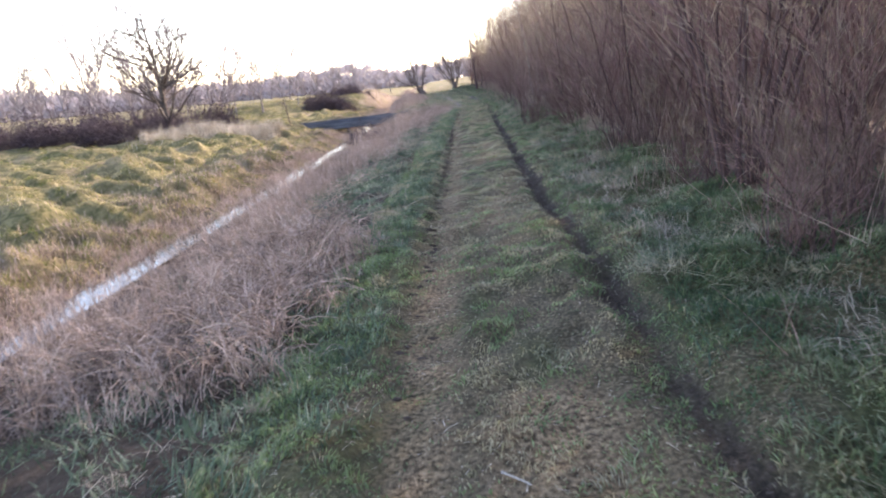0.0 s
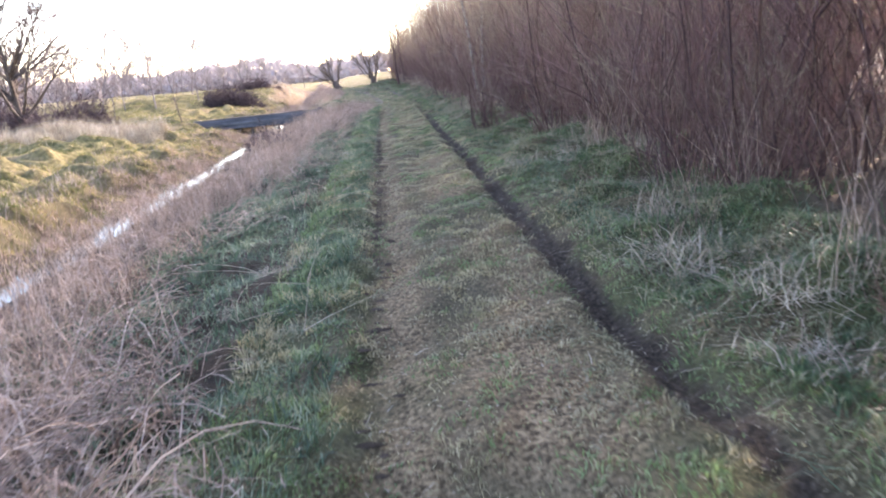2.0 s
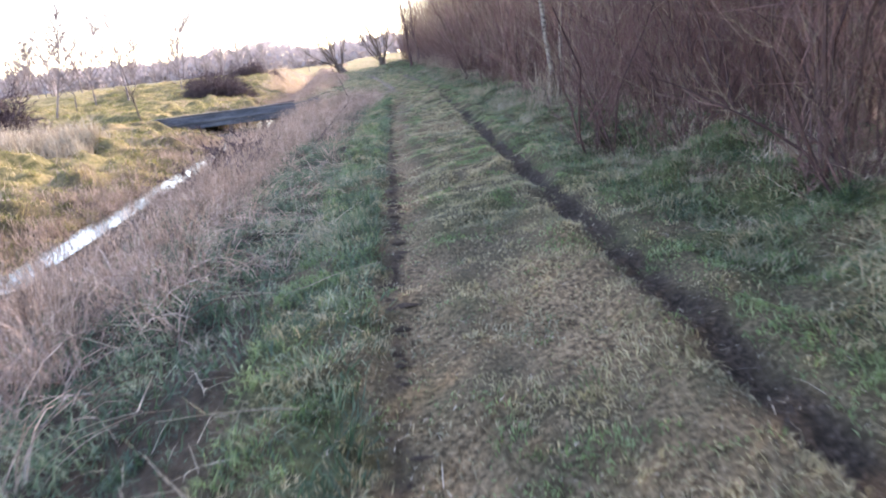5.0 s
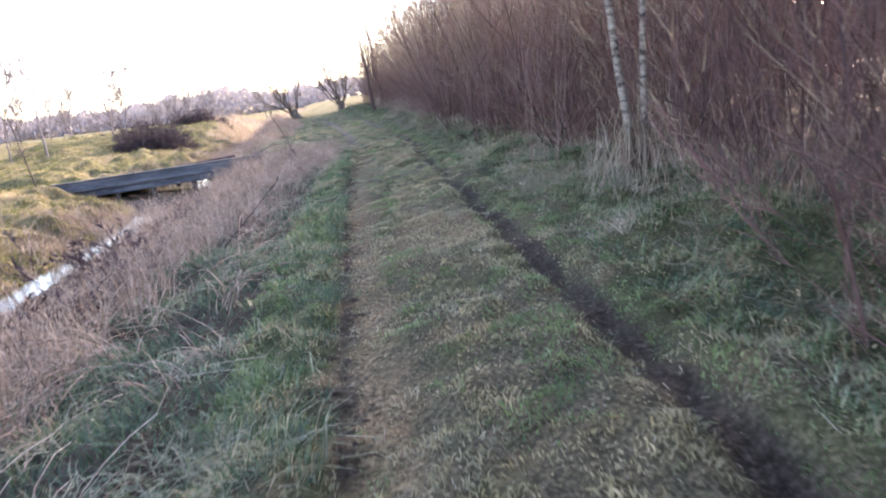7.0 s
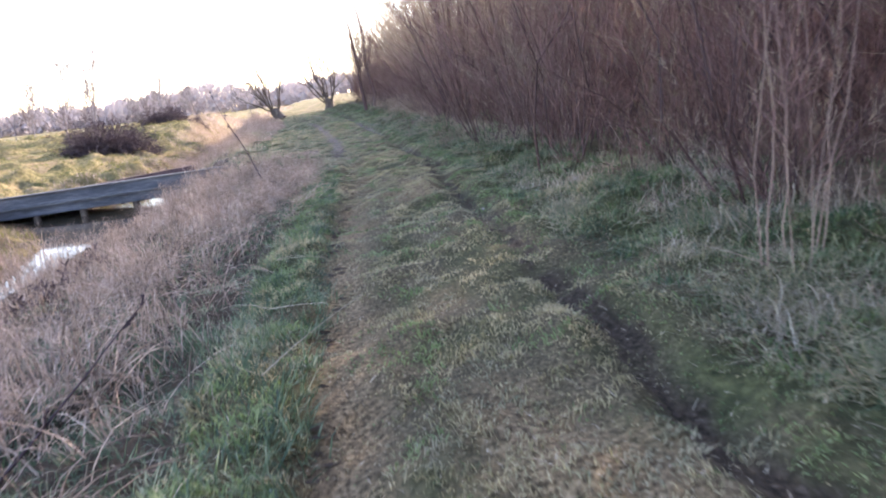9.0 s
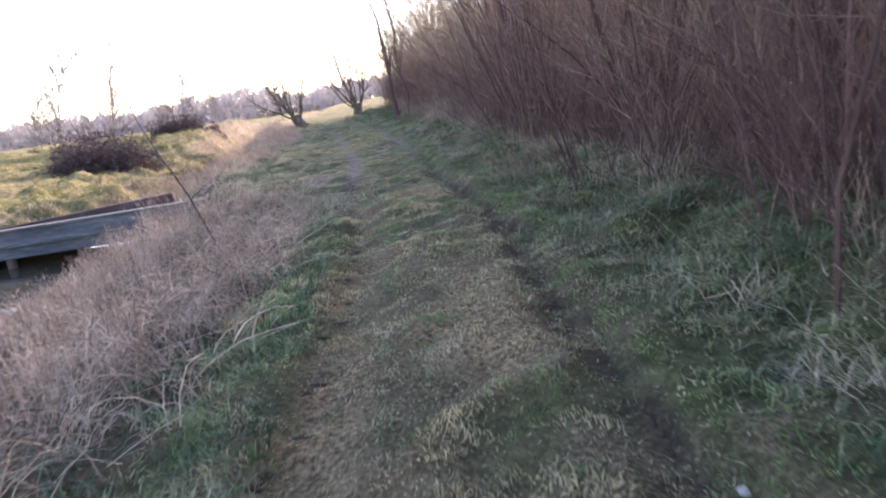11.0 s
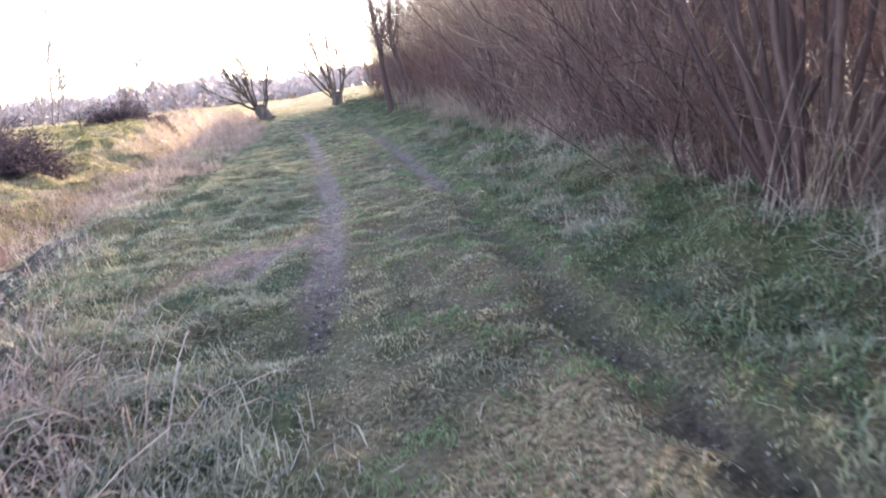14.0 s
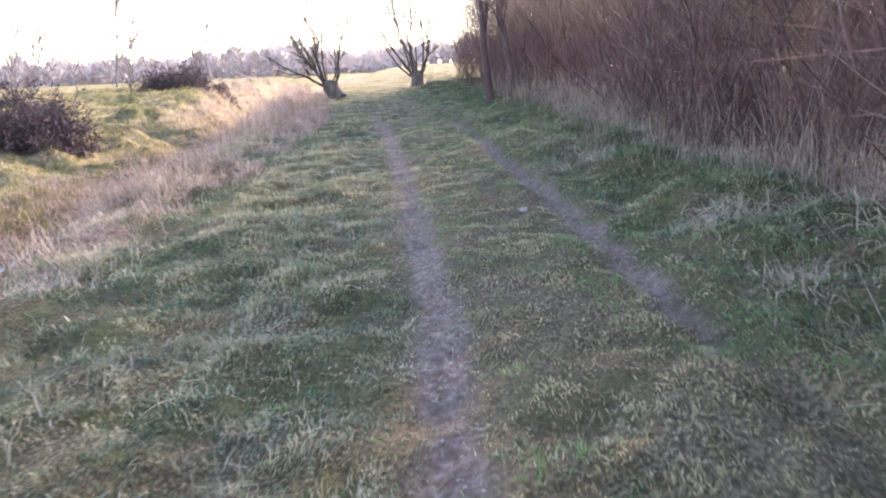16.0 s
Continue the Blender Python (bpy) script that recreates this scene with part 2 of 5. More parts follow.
def height(x, y, fine=True):
    x, y = np.asarray(x, float), np.asarray(y, float)
    e = np.interp(y, [52, 63, 75, 90, 150, 400], [0, 0.25, 0.42, 0.5, 0.8, 1.6])
    u = x - track(y)
    right = e + 0.079 * np.clip(u, -1.5, 1.5) + 0.2 * sm(1.4, 2.6, u) + 0.12 * sm(2.6, 12, u)
    cx, xb = ditch(y), bank_top(y)
    edge = cx + half(y)
    s = np.clip((xb - x) / np.maximum(xb - edge, 0.3), 0, 1)
    top = right
    z = top * (1 - (0.45 * s + 0.55 * sm(0, 1, s))) + (WATER_Z - 0.02) * (0.45 * s + 0.55 * sm(0, 1, s))
    z = np.where(x > xb, right, z)
    d = cx - half(y) - x
    left = WATER_Z - 0.02 + 0.42 * sm(0, 1.6, d) + 0.38 * sm(1.6, 8, d) + 0.25 * sm(20, 60, d)
    dike = np.exp(-((y - 84) / np.where(y < 84, 15.0, 24.0)) ** 2) * (0.85 + 0.3 * vnoise(x / 9, y / 9, 8))
    left = left + np.interp(x, [-40, -22, -16, -12], [0.85, 0.9, 1.05, 1.55]) * dike * sm(0.2, np.interp(y, [58, 74], [6.0, 2.8]), d) * (1 - sm(45, 90, d))
    left = left + 0.5 * (vnoise(x / 2.2, y / 1.4, 9) - 0.5) * sm(0.8, 3, d) * (1 - sm(22, 36, d))
    z = np.where(d > 0, left, z)
    w = (x - cx) / half(y)
    z = np.where(np.abs(w) < 1, WATER_Z - 0.02 - 0.28 * (1 - w * w), z)
    dry = (np.abs(w) > 1.1)
    if fine:
        near = np.exp(-(((x + 2) / 16) ** 2)) * dry * (1 - sm(5, 8, u))
        z = z + near * (0.08 * (vnoise(x / 0.9, y / 0.9, 1) - 0.5) + 0.085 * (vnoise(x / 0.32, y / 0.3, 2) - 0.5) + 0.05 * (vnoise(x / 0.16, y / 0.2, 15) - 0.5))
        rough = 4.0 * sm(0.3, 1.5, d) * (1 - sm(14, 22, d)) + 1.9 * sm(1.1, 1.7, u) * (1 - sm(5, 8, u)) + 0.8 * sm(0.8, 1.4, -u) * sm(38, 42, y) * (d < 0) + 0.7 * sm(0.2, 1.0, bank_top(y) + 0.6 - x) * (d < 0)
        z = z + dry * rough * (0.12 * (vnoise(x / 1.0, y / 0.7, 4) - 0.5) + 0.12 * (vnoise(x / 0.5, y / 0.42, 5) - 0.5))
        rr, rl = x - rut_right(y), x - rut_left(y)
        cut = 0.6 + 0.8 * vnoise(0 * x, y / 1.7, 6)
        z = z - 0.085 * cut * np.exp(-(rr / 0.14) ** 2) - 0.04 * np.exp(-(rl / 0.2) ** 2)
        # the trodden left wheel track lies a notched step below the verge
        notch = 0.12 + 0.12 * vnoise(0 * x, y / 0.3, 71)
        z = z + 0.06 * sm(notch, notch + 0.12, -rl) * (1 - sm(0.5, 1.0, -rl)) * (1 - sm(38, 42, y)) * dry
        z = z + 0.03 * np.exp(-((rr - 0.27) / 0.11) ** 2) + 0.025 * np.exp(-((rr + 0.27) / 0.11) ** 2)
    return z


def masks(x, y):
    """How bare, how straw-covered, how green and how sunburnt-meadow the ground is."""
    rr, rl = x - rut_right(y), x - rut_left(y)
    n1, n2, n3 = vnoise(x / 0.5, y / 0.9, 11), 0.5 * vnoise(x / 0.16, y / 0.22, 12) + 0.5 * vnoise(x / 0.08, y / 0.1, 14), vnoise(x / 1.4, y / 2.1, 13)
    wet = np.interp(y, [-5, 2, 6, 12, 20, 26, 33, 36, 39, 42, 44, 46.5, 48, 58, 62], [0.6, 0.75, 1, 1, 0.95, 0.9, 0.6, 0.85, 0.7, 0.45, 0.2, 0.18, 0.9, 0.8, 0.3])
    worn = np.interp(y, [-5, 7, 9, 24, 30, 41, 43, 60, 66], [0.3, 0.35, 0.7, 0.8, 0.35, 0.4, 0.95, 0.85, 0.4])
    late = sm(41, 44, y)
    broken = sm(24, 32, y) * (1 - late)
    soil = wet * np.exp(-(rr / (0.10 + 0.09 * n1 + 0.02 * late + 0.07 * broken)) ** 2) * ((0.2 + 1.1 * n2) * (1 - broken) + broken * (0.1 + 0.75 * sm(0.38, 0.62, n2)))
    soil = np.maximum(soil, worn * np.exp(-((rl + 0.13 * (1 - late)) / (0.06 + 0.12 * n1 + (0.05 + 0.1 * n3) * late)) ** 2) * (0.15 + 0.3 * late + 0.8 * n2) * (1 - 0.2 * late * sm(0.35, 0.7, n3)))
    # trampled way from the bridge up to the track
    yc = np.interp(x, [-3.4, -2.85, -2.66, -2.3, -2.05, -1.6, -0.95], [42.4, 42.9, 43.5, 44.3, 44.7, 45.05, 45.6])
    way = (1 - 0.3 * sm(-1.9, -2.3, x)) * np.exp(-((y - yc) * 0.7 / (0.2 + 0.26 * n1)) ** 2) * sm(-3.4, -2.7, x) * (1 - sm(-1.15, -0.85, x))
    way = np.maximum(way, 0.8 * np.exp(-((y - yc + 0.5) * 0.7 / 0.15) ** 2) * sm(-2.5, -2.1, x) * (1 - sm(-1.5, -1.2, x)))
    soil = np.maximum(soil, 0.95 * way * (0.36 + 0.7 * n2))
    # bare earth on the bank beyond the bridge
    xc = np.interp(y, [47.6, 49.5, 51.5], [-5.0, -4.55, -4.75])
    soil = np.maximum(soil, np.exp(-((x - xc) / (0.25 + 0.3 * n1)) ** 2) * sm(47.4, 48.2, y) * (1 - sm(50.6, 51.6, y)) * (0.3 + 0.8 * n2))
    bleached = 0.35 * way
    for bx, by, br in ((-0.95, 44.75, 0.26), (-0.35, 44.6, 0.2), (0.16, 43.2, 0.17), (0.45, 42.9, 0.22)):
        soil = np.maximum(soil, np.exp(-(((x - bx) / br) ** 2 + ((y - by) / br / 0.8) ** 2)) * (0.2 + 0.8 * n2))
    soil = np.maximum(soil, 0.6 * sm(0.72, 0.86, n3 * 0.5 + n1 * 0.5) * np.exp(-((x - track(y)) / 1.2) ** 2) * n2)
    straw = (0.85 - 0.5 * late) * sm(0.5, 0.72, 0.6 * n3 + 0.4 * n1) * np.exp(-((x - track(y) - 0.1) / 0.55) ** 2)
    straw = np.maximum(straw, 1.0 * np.exp(-((rl - 0.04) / 0.21) ** 4) * (1 - late) * (0.32 + 0.68 * n2) * np.interp(y, [30, 36], [1, 0.6]))
    straw = np.maximum(straw, bleached)
    straw = np.maximum(straw, 0.6 * late * (1 - sm(56, 60, y)) * np.exp(-(rl / 0.38) ** 2) * sm(0.3, 0.7, n3))
    return sm(0.2, 0.6, soil), np.clip(straw, 0, 1)


def mesh_object(name, verts, tris, mat, parent=None, label="", smooth=False):
    me = bpy.data.meshes.new(name)
    verts, tris = np.asarray(verts, np.float32), np.asarray(tris, np.int32)
    me.vertices.add(len(verts))
    me.vertices.foreach_set("co", verts.ravel())
    me.loops.add(tris.size)
    me.loops.foreach_set("vertex_index", tris.ravel())
    me.polygons.add(len(tris))
    me.polygons.foreach_set("loop_start", np.arange(0, tris.size, 3, dtype=np.int32))
    me.polygons.foreach_set("use_smooth", np.full(len(tris), smooth))
    me.update(calc_edges=True)
    me.materials.append(mat)
    ob = new(name, me)
    ob.parent = parent
    if label:
        tagged(ob, label)
    return ob


def steps(*spans):
    """Grid lines: (start, end, step) runs joined."""
    out = []
    for a, b, h in spans:
        out.append(np.arange(a, b, h))
    return np.concatenate(out + [[spans[-1][1]]])


def grid_tris(nx, ny):
    i = (np.arange(nx - 1)[:, None] * ny + np.arange(ny - 1)[None]).ravel()
    return np.concatenate([np.stack([i, i + ny, i + ny + 1], 1), np.stack([i, i + ny + 1, i + 1], 1)])


def tan_land(x, y):
    """How far dead tan grass covers the far end of the dike."""
    q = sm(68, 76, y) * (1 - sm(112, 124, y)) * sm(0.0, 1.0, (x + 12.6 + 0.17 * (y - 70) + 2.5 * (vnoise(x / 2.5, y / 3, 73) - 0.5)) / 1.6) * (1 - sm(-8.4, -7.0, x))
    return q * (0.35 + 0.65 * sm(0.25, 0.6, vnoise(x / 1.1, y / 1.7, 74)))


def build_ground():
    gx = np.unique(np.r_[-np.geomspace(40, 1800, 26), steps((-40, -22, 1.0), (-22, -14, 0.5), (-14, -2.2, 0.2), (-2.2, 2.9, 0.075), (2.9, 7, 0.4), (7, 30, 2.0)),
                         np.geomspace(32, 1800, 22)])
    gy = np.unique(np.r_[-np.geomspace(12, 900, 14), steps((-12, -4, 0.7), (-4, 54, 0.12), (54, 95, 0.3), (95, 160, 2.5)), np.geomspace(165, 2600, 24)])
    x, y = np.meshgrid(gx, gy, indexing="ij")
    z = height(x, y)
    ob = mesh_object("ground", np.stack([x, y, z], -1).reshape(-1, 3), grid_tris(len(gx), len(gy)), GROUND_MAT, smooth=True)
    soil, straw = masks(x, y)
    d = ditch(y) - half(y) - x
    far_meadow = sm(0.0, 1.2, d)
    belt = 1 - sm(0.6, 2.6, d + 1.6 * (vnoise(x / 1.3, y / 1.8, 16) - 0.5))
    bank = np.maximum(sm(0, 0.35, bank_top(y) - x) * (1 - far_meadow), belt * (d > -1) * (1 - sm(60, 75, y)))
    far_meadow = far_meadow * (1 - 0.8 * belt)
    u = x - track(y) + 0.5 * (vnoise(x / 0.5, y / 0.7, 17) - 0.5)
    moss = np.maximum(sm(0.75, 1.05, u), sm(0.7, 1.0, -u) * (x > bank_top(y) - 0.3)) * (0.1 + 0.8 * sm(0.3, 0.65, vnoise(x / 0.35, y / 0.4, 18)))
    moss = np.maximum(moss, 0.6 * sm(0.55, 0.8, vnoise(x / 0.4, y / 0.5, 19)) * (np.abs(u) < 1.1))
    litter = sm(2.4, 3.2, x - track(y)) * (1 - sm(66, 80, y))
    for key, val in (("soil", soil), ("straw", straw), ("meadow", np.maximum(far_meadow, sm(74, 84, y))), ("tan", tan_land(x, y)), ("bank", bank), ("litter", litter), ("pale", sm(41, 45, y)), ("moss", moss)):
        at = ob.data.attributes.new(key, "FLOAT", "POINT")
        at.data.foreach_set("value", val.astype(np.float32).ravel())
    return tagged(ob, "uneven grassy ground with a rutted track, ditch banks and meadow", "ground", kind="structure")


def ground_material():
    m = bpy.data.materials.new("grassy_ground")
    m.use_nodes = True
    nt = m.node_tree
    bs = nt.nodes["Principled BSDF"]
    bs.inputs["Roughness"].default_value = 0.95
    bs.inputs["Specular IOR Level"].default_value = 0.1
    tc = nt.nodes.new("ShaderNodeTexCoord")

    def noise_ramp(scale, stops, detail=6.0):
        n = nt.nodes.new("ShaderNodeTexNoise")
        n.inputs["Scale"].default_value, n.inputs["Detail"].default_value, n.inputs["Roughness"].default_value = scale, detail, 0.65
        nt.links.new(tc.outputs["Object"], n.inputs["Vector"])
        r = nt.nodes.new("ShaderNodeValToRGB")
        while len(r.color_ramp.elements) < len(stops):
            r.color_ramp.elements.new(0.5)
        for e, (p, c) in zip(r.color_ramp.elements, stops):
            e.position, e.color = p, (*c, 1)
        nt.links.new(n.outputs["Fac"], r.inputs["Fac"])
        return r.outputs["Color"]

    def mix(fac, a, b):
        x = nt.nodes.new("ShaderNodeMix")
        x.data_type = "RGBA"
        nt.links.new(fac, x.inputs["Factor"])
        nt.links.new(a, x.inputs["A"])
        nt.links.new(b, x.inputs["B"])
        return x.outputs["Result"]

    def attr(key):
        a = nt.nodes.new("ShaderNodeAttribute")
        a.attribute_name = key
        return a.outputs["Fac"]

    grass = noise_ramp(3.5, [(0.3, (0.034, 0.034, 0.016)), (0.5, (0.062, 0.052, 0.029)), (0.7, (0.10, 0.08, 0.05))])
    fine = noise_ramp(38, [(0.42, (0.016, 0.014, 0.009)), (0.5, (0.065, 0.053, 0.032)), (0.6, (0.18, 0.142, 0.095))], 9.0)
    half = nt.nodes.new("ShaderNodeValue")
    half.outputs[0].default_value = 0.6
    col = mix(half.outputs[0], grass, fine)
    col = mix(attr("moss"), col, noise_ramp(12, [(0.34, (0.014, 0.019, 0.009)), (0.5, (0.038, 0.046, 0.02)), (0.66, (0.08, 0.085, 0.038))], 8.0))
    col = mix(attr("straw"), col, noise_ramp(30, [(0.40, (0.036, 0.024, 0.014)), (0.5, (0.145, 0.102, 0.06)), (0.62, (0.29, 0.212, 0.13))]))
    col = mix(attr("bank"), col, noise_ramp(14, [(0.3, (0.014, 0.011, 0.008)), (0.7, (0.06, 0.045, 0.033))]))
    meadow = noise_ramp(0.3, [(0.36, (0.07, 0.078, 0.026)), (0.5, (0.13, 0.115, 0.047)), (0.62, (0.27, 0.195, 0.115))])
    meadow = mix(half.outputs[0], meadow, noise_ramp(6.0, [(0.40, (0.035, 0.034, 0.016)), (0.60, (0.20, 0.16, 0.085))]))
    col = mix(attr("meadow"), col, meadow)
    col = mix(attr("tan"), col, noise_ramp(4, [(0.34, (0.095, 0.068, 0.05)), (0.5, (0.22, 0.167, 0.128)), (0.66, (0.34, 0.27, 0.215))]))
    col = mix(attr("litter"), col, noise_ramp(8, [(0.3, (0.05, 0.04, 0.03)), (0.7, (0.14, 0.10, 0.075))]))
    mud = noise_ramp(26, [(0.36, (0.010, 0.008, 0.0055)), (0.5, (0.030, 0.022, 0.016)), (0.62, (0.066, 0.050, 0.038)), (0.75, (0.15, 0.12, 0.092))], 9.0)
    dust = noise_ramp(16, [(0.34, (0.055, 0.041, 0.035)), (0.52, (0.125, 0.094, 0.082)), (0.68, (0.22, 0.172, 0.15))], 8.0)
    col = mix(attr("soil"), col, mix(attr("pale"), mud, dust))
    nt.links.new(col, bs.inputs["Base Color"])
    n = nt.nodes.new("ShaderNodeTexNoise")
    n.inputs["Scale"].default_value, n.inputs["Detail"].default_value = 55, 5
    nt.links.new(tc.outputs["Object"], n.inputs["Vector"])
    b = nt.nodes.new("ShaderNodeBump")
    b.inputs["Strength"].default_value, b.inputs["Distance"].default_value = 0.8, 0.03
    nt.links.new(n.outputs["Fac"], b.inputs["Height"])
    nt.links.new(b.outputs["Normal"], bs.inputs["Normal"])
    return m


GROUND_MAT = ground_material()
ground = build_ground()


def build_water():
    ys = np.r_[np.arange(-40, 120, 1.5), np.geomspace(122, 200, 8)]
    c = ditch(ys)
    ks = np.linspace(-1.25, 1.25, 6)
    v = np.stack([c[:, None] + ks[None] * half(ys)[:, None], np.repeat(ys[:, None], 6, 1), np.full((len(ys), 6), WATER_Z)], -1)
    ob = mesh_object("water", v.reshape(-1, 3), grid_tris(len(ys), 6), water_mat, smooth=True)
    return tagged(ob, "still shallow ditch water reflecting the pale sky", "water", kind="structure")


build_water()


# ---- grass and reeds ----
def blades(pts, length, width, lean, rng, segs=1, droop=0.6, heading=None, spread=math.pi):
    """Tapered blades from points on the ground: verts and triangles."""
    n = len(pts)
    az = rng.uniform(0, 2 * np.pi, n) if heading is None else heading + rng.normal(0, spread, n)
    side = az + np.pi / 2 + rng.normal(0, 0.7, n)
    out = np.stack([np.cos(az), np.sin(az), 0 * az], 1)
    sv = np.stack([np.cos(side), np.sin(side), 0 * az], 1) * (width / 2)[:, None]
    up = np.array([0, 0, 1.0])
    if segs == 1:
        tip = pts + up * (length * np.cos(lean))[:, None] + out * (length * np.sin(lean))[:, None]
        v = np.stack([pts - sv, pts + sv, tip], 1)
        t = np.arange(3)[None] + 3 * np.arange(n)[:, None]
        return v.reshape(-1, 3), t
    l2 = np.clip(lean * (1 + 2 * droop) + droop * 0.4, 0, 2.0)
    mid = pts + up * (0.55 * length * np.cos(lean))[:, None] + out * (0.55 * length * np.sin(lean))[:, None]
    tip = mid + up * (0.45 * length * np.cos(l2))[:, None] + out * (0.45 * length * np.sin(l2))[:, None]
    v = np.stack([pts - sv, pts + sv, mid - 0.8 * sv, mid + 0.8 * sv, tip], 1)
    base = 5 * np.arange(n)[:, None, None]
    t = base + np.array([[0, 1, 3], [0, 3, 2], [2, 3, 4]])[None]
    return v.reshape(-1, 3), t.reshape(-1, 3)


def leaves(pts, length, width, lean, rng, heading, spread):
    """Short leaf-shaped blades, widest at a bend half-way up: two triangles each."""
    n = len(pts)
    az = heading + rng.normal(0, spread, n)
    side = az + np.pi / 2 + rng.normal(0, 0.6, n)
    out = np.stack([np.cos(az), np.sin(az), 0 * az], 1)
    sv = np.stack([np.cos(side), np.sin(side), rng.normal(0, 0.35, n)], 1) * (width / 2)[:, None]
    up = np.array([0, 0, 1.0])
    l2 = lean + rng.uniform(0.2, 1.3, n)
    mid = pts + up * (0.5 * length * np.cos(lean))[:, None] + out * (0.5 * length * np.sin(lean))[:, None]
    tip = mid + up * (0.5 * length * np.cos(l2))[:, None] + out * (0.5 * length * np.sin(l2))[:, None]
    v = np.stack([pts, mid - sv, mid + sv, tip], 1)
    t = 4 * np.arange(n)[:, None, None] + np.array([[0, 2, 1], [1, 2, 3]])[None]
    return v.reshape(-1, 3), t.reshape(-1, 3)


def join(*pieces):
    vs, ts, k = [], [], 0
    for v, t in pieces:
        vs.append(v)
        ts.append(t + k)
        k += len(v)
    return np.concatenate(vs), np.concatenate(ts)


def scatter(n, u0, u1, y0, y1, rng, centre=track):
    y = rng.uniform(y0, y1, n)
    x = centre(y) + rng.uniform(u0, u1, n)
    return x, y


def lay(x, y, sink=0.01):
    return np.stack([x, y, height(x, y) - sink], 1)


def tubes(P, R, sides=3):
    """Tapered tubes along N polylines of K points: verts and triangles."""
    P, R = np.asarray(P, float), np.asarray(R, float)
    N, K = R.shape
    T = np.gradient(P, axis=1)
    T /= np.maximum(np.linalg.norm(T, axis=2, keepdims=True), 1e-9)
    ref = np.where(np.abs(T[..., 2:3]) > 0.8, np.array([1.0, 0.25, 0]), np.array([0, 0.1, 1.0]))
    A = np.cross(T, ref)
    A /= np.maximum(np.linalg.norm(A, axis=2, keepdims=True), 1e-9)
    B = np.cross(T, A)
    th = 2 * np.pi * np.arange(sides) / sides
    V = P[:, :, None] + R[:, :, None, None] * (np.cos(th)[None, None, :, None] * A[:, :, None] + np.sin(th)[None, None, :, None] * B[:, :, None])
    n, k, s = np.meshgrid(np.arange(N), np.arange(K - 1), np.arange(sides), indexing="ij")
    a = ((n * K + k) * sides + s).ravel()
    b = ((n * K + k) * sides + (s + 1) % sides).ravel()
    t = np.concatenate([np.stack([a, b, b + sides], 1), np.stack([a, b + sides, a + sides], 1)])
    return V.reshape(-1, 3), t


def ribbons(P, W, rng):
    """Flat tapering strips along N polylines of K points, W wide: the cheap form of thin rods."""
    N, K, _ = P.shape
    d = P[:, -1] - P[:, 0]
    q = np.cross(d, rng.normal(0, 1, (N, 3)))
    q /= np.maximum(np.linalg.norm(q, axis=1, keepdims=True), 1e-9)
    W = np.broadcast_to(np.asarray(W, float), (N, K))
    off = q[:, None] * W[..., None] / 2
    V = np.stack([P - off, P + off], 2).reshape(N, 2 * K, 3)
    k = 2 * np.arange(K - 1)
    f = np.concatenate([np.stack([k, k + 1, k + 3], 1), np.stack([k, k + 3, k + 2], 1)])
    t = 2 * K * np.arange(N)[:, None, None] + f[None]
    return V.reshape(-1, 3), t.reshape(-1, 3)


def stems_from(rng, base, heading, tilt, length, r0, K, bend=0.3, wob=0.04, up=0.0):
    """N curved stems: points (N,K,3) and radii."""
    N = len(base)
    s = np.linspace(0, 1, K)[None]
    ang = tilt[:, None] + (bend[:, None] if np.ndim(bend) else bend) * s - up * s
    step = length[:, None] / (K - 1)
    dz, dr = np.cos(ang) * step, np.sin(ang) * step
    z, rr = np.cumsum(dz, 1) - dz[:, :1], np.cumsum(dr, 1) - dr[:, :1]
    P = np.stack([base[:, 0:1] + rr * np.cos(heading)[:, None], base[:, 1:2] + rr * np.sin(heading)[:, None], base[:, 2:3] + z], -1)
    P[:, 1:] += np.cumsum(rng.normal(0, wob, (N, K - 1, 3)) * length[:, None, None] / K, 1)
    R = r0[:, None] * (1 - 0.85 * s)
    return P, R


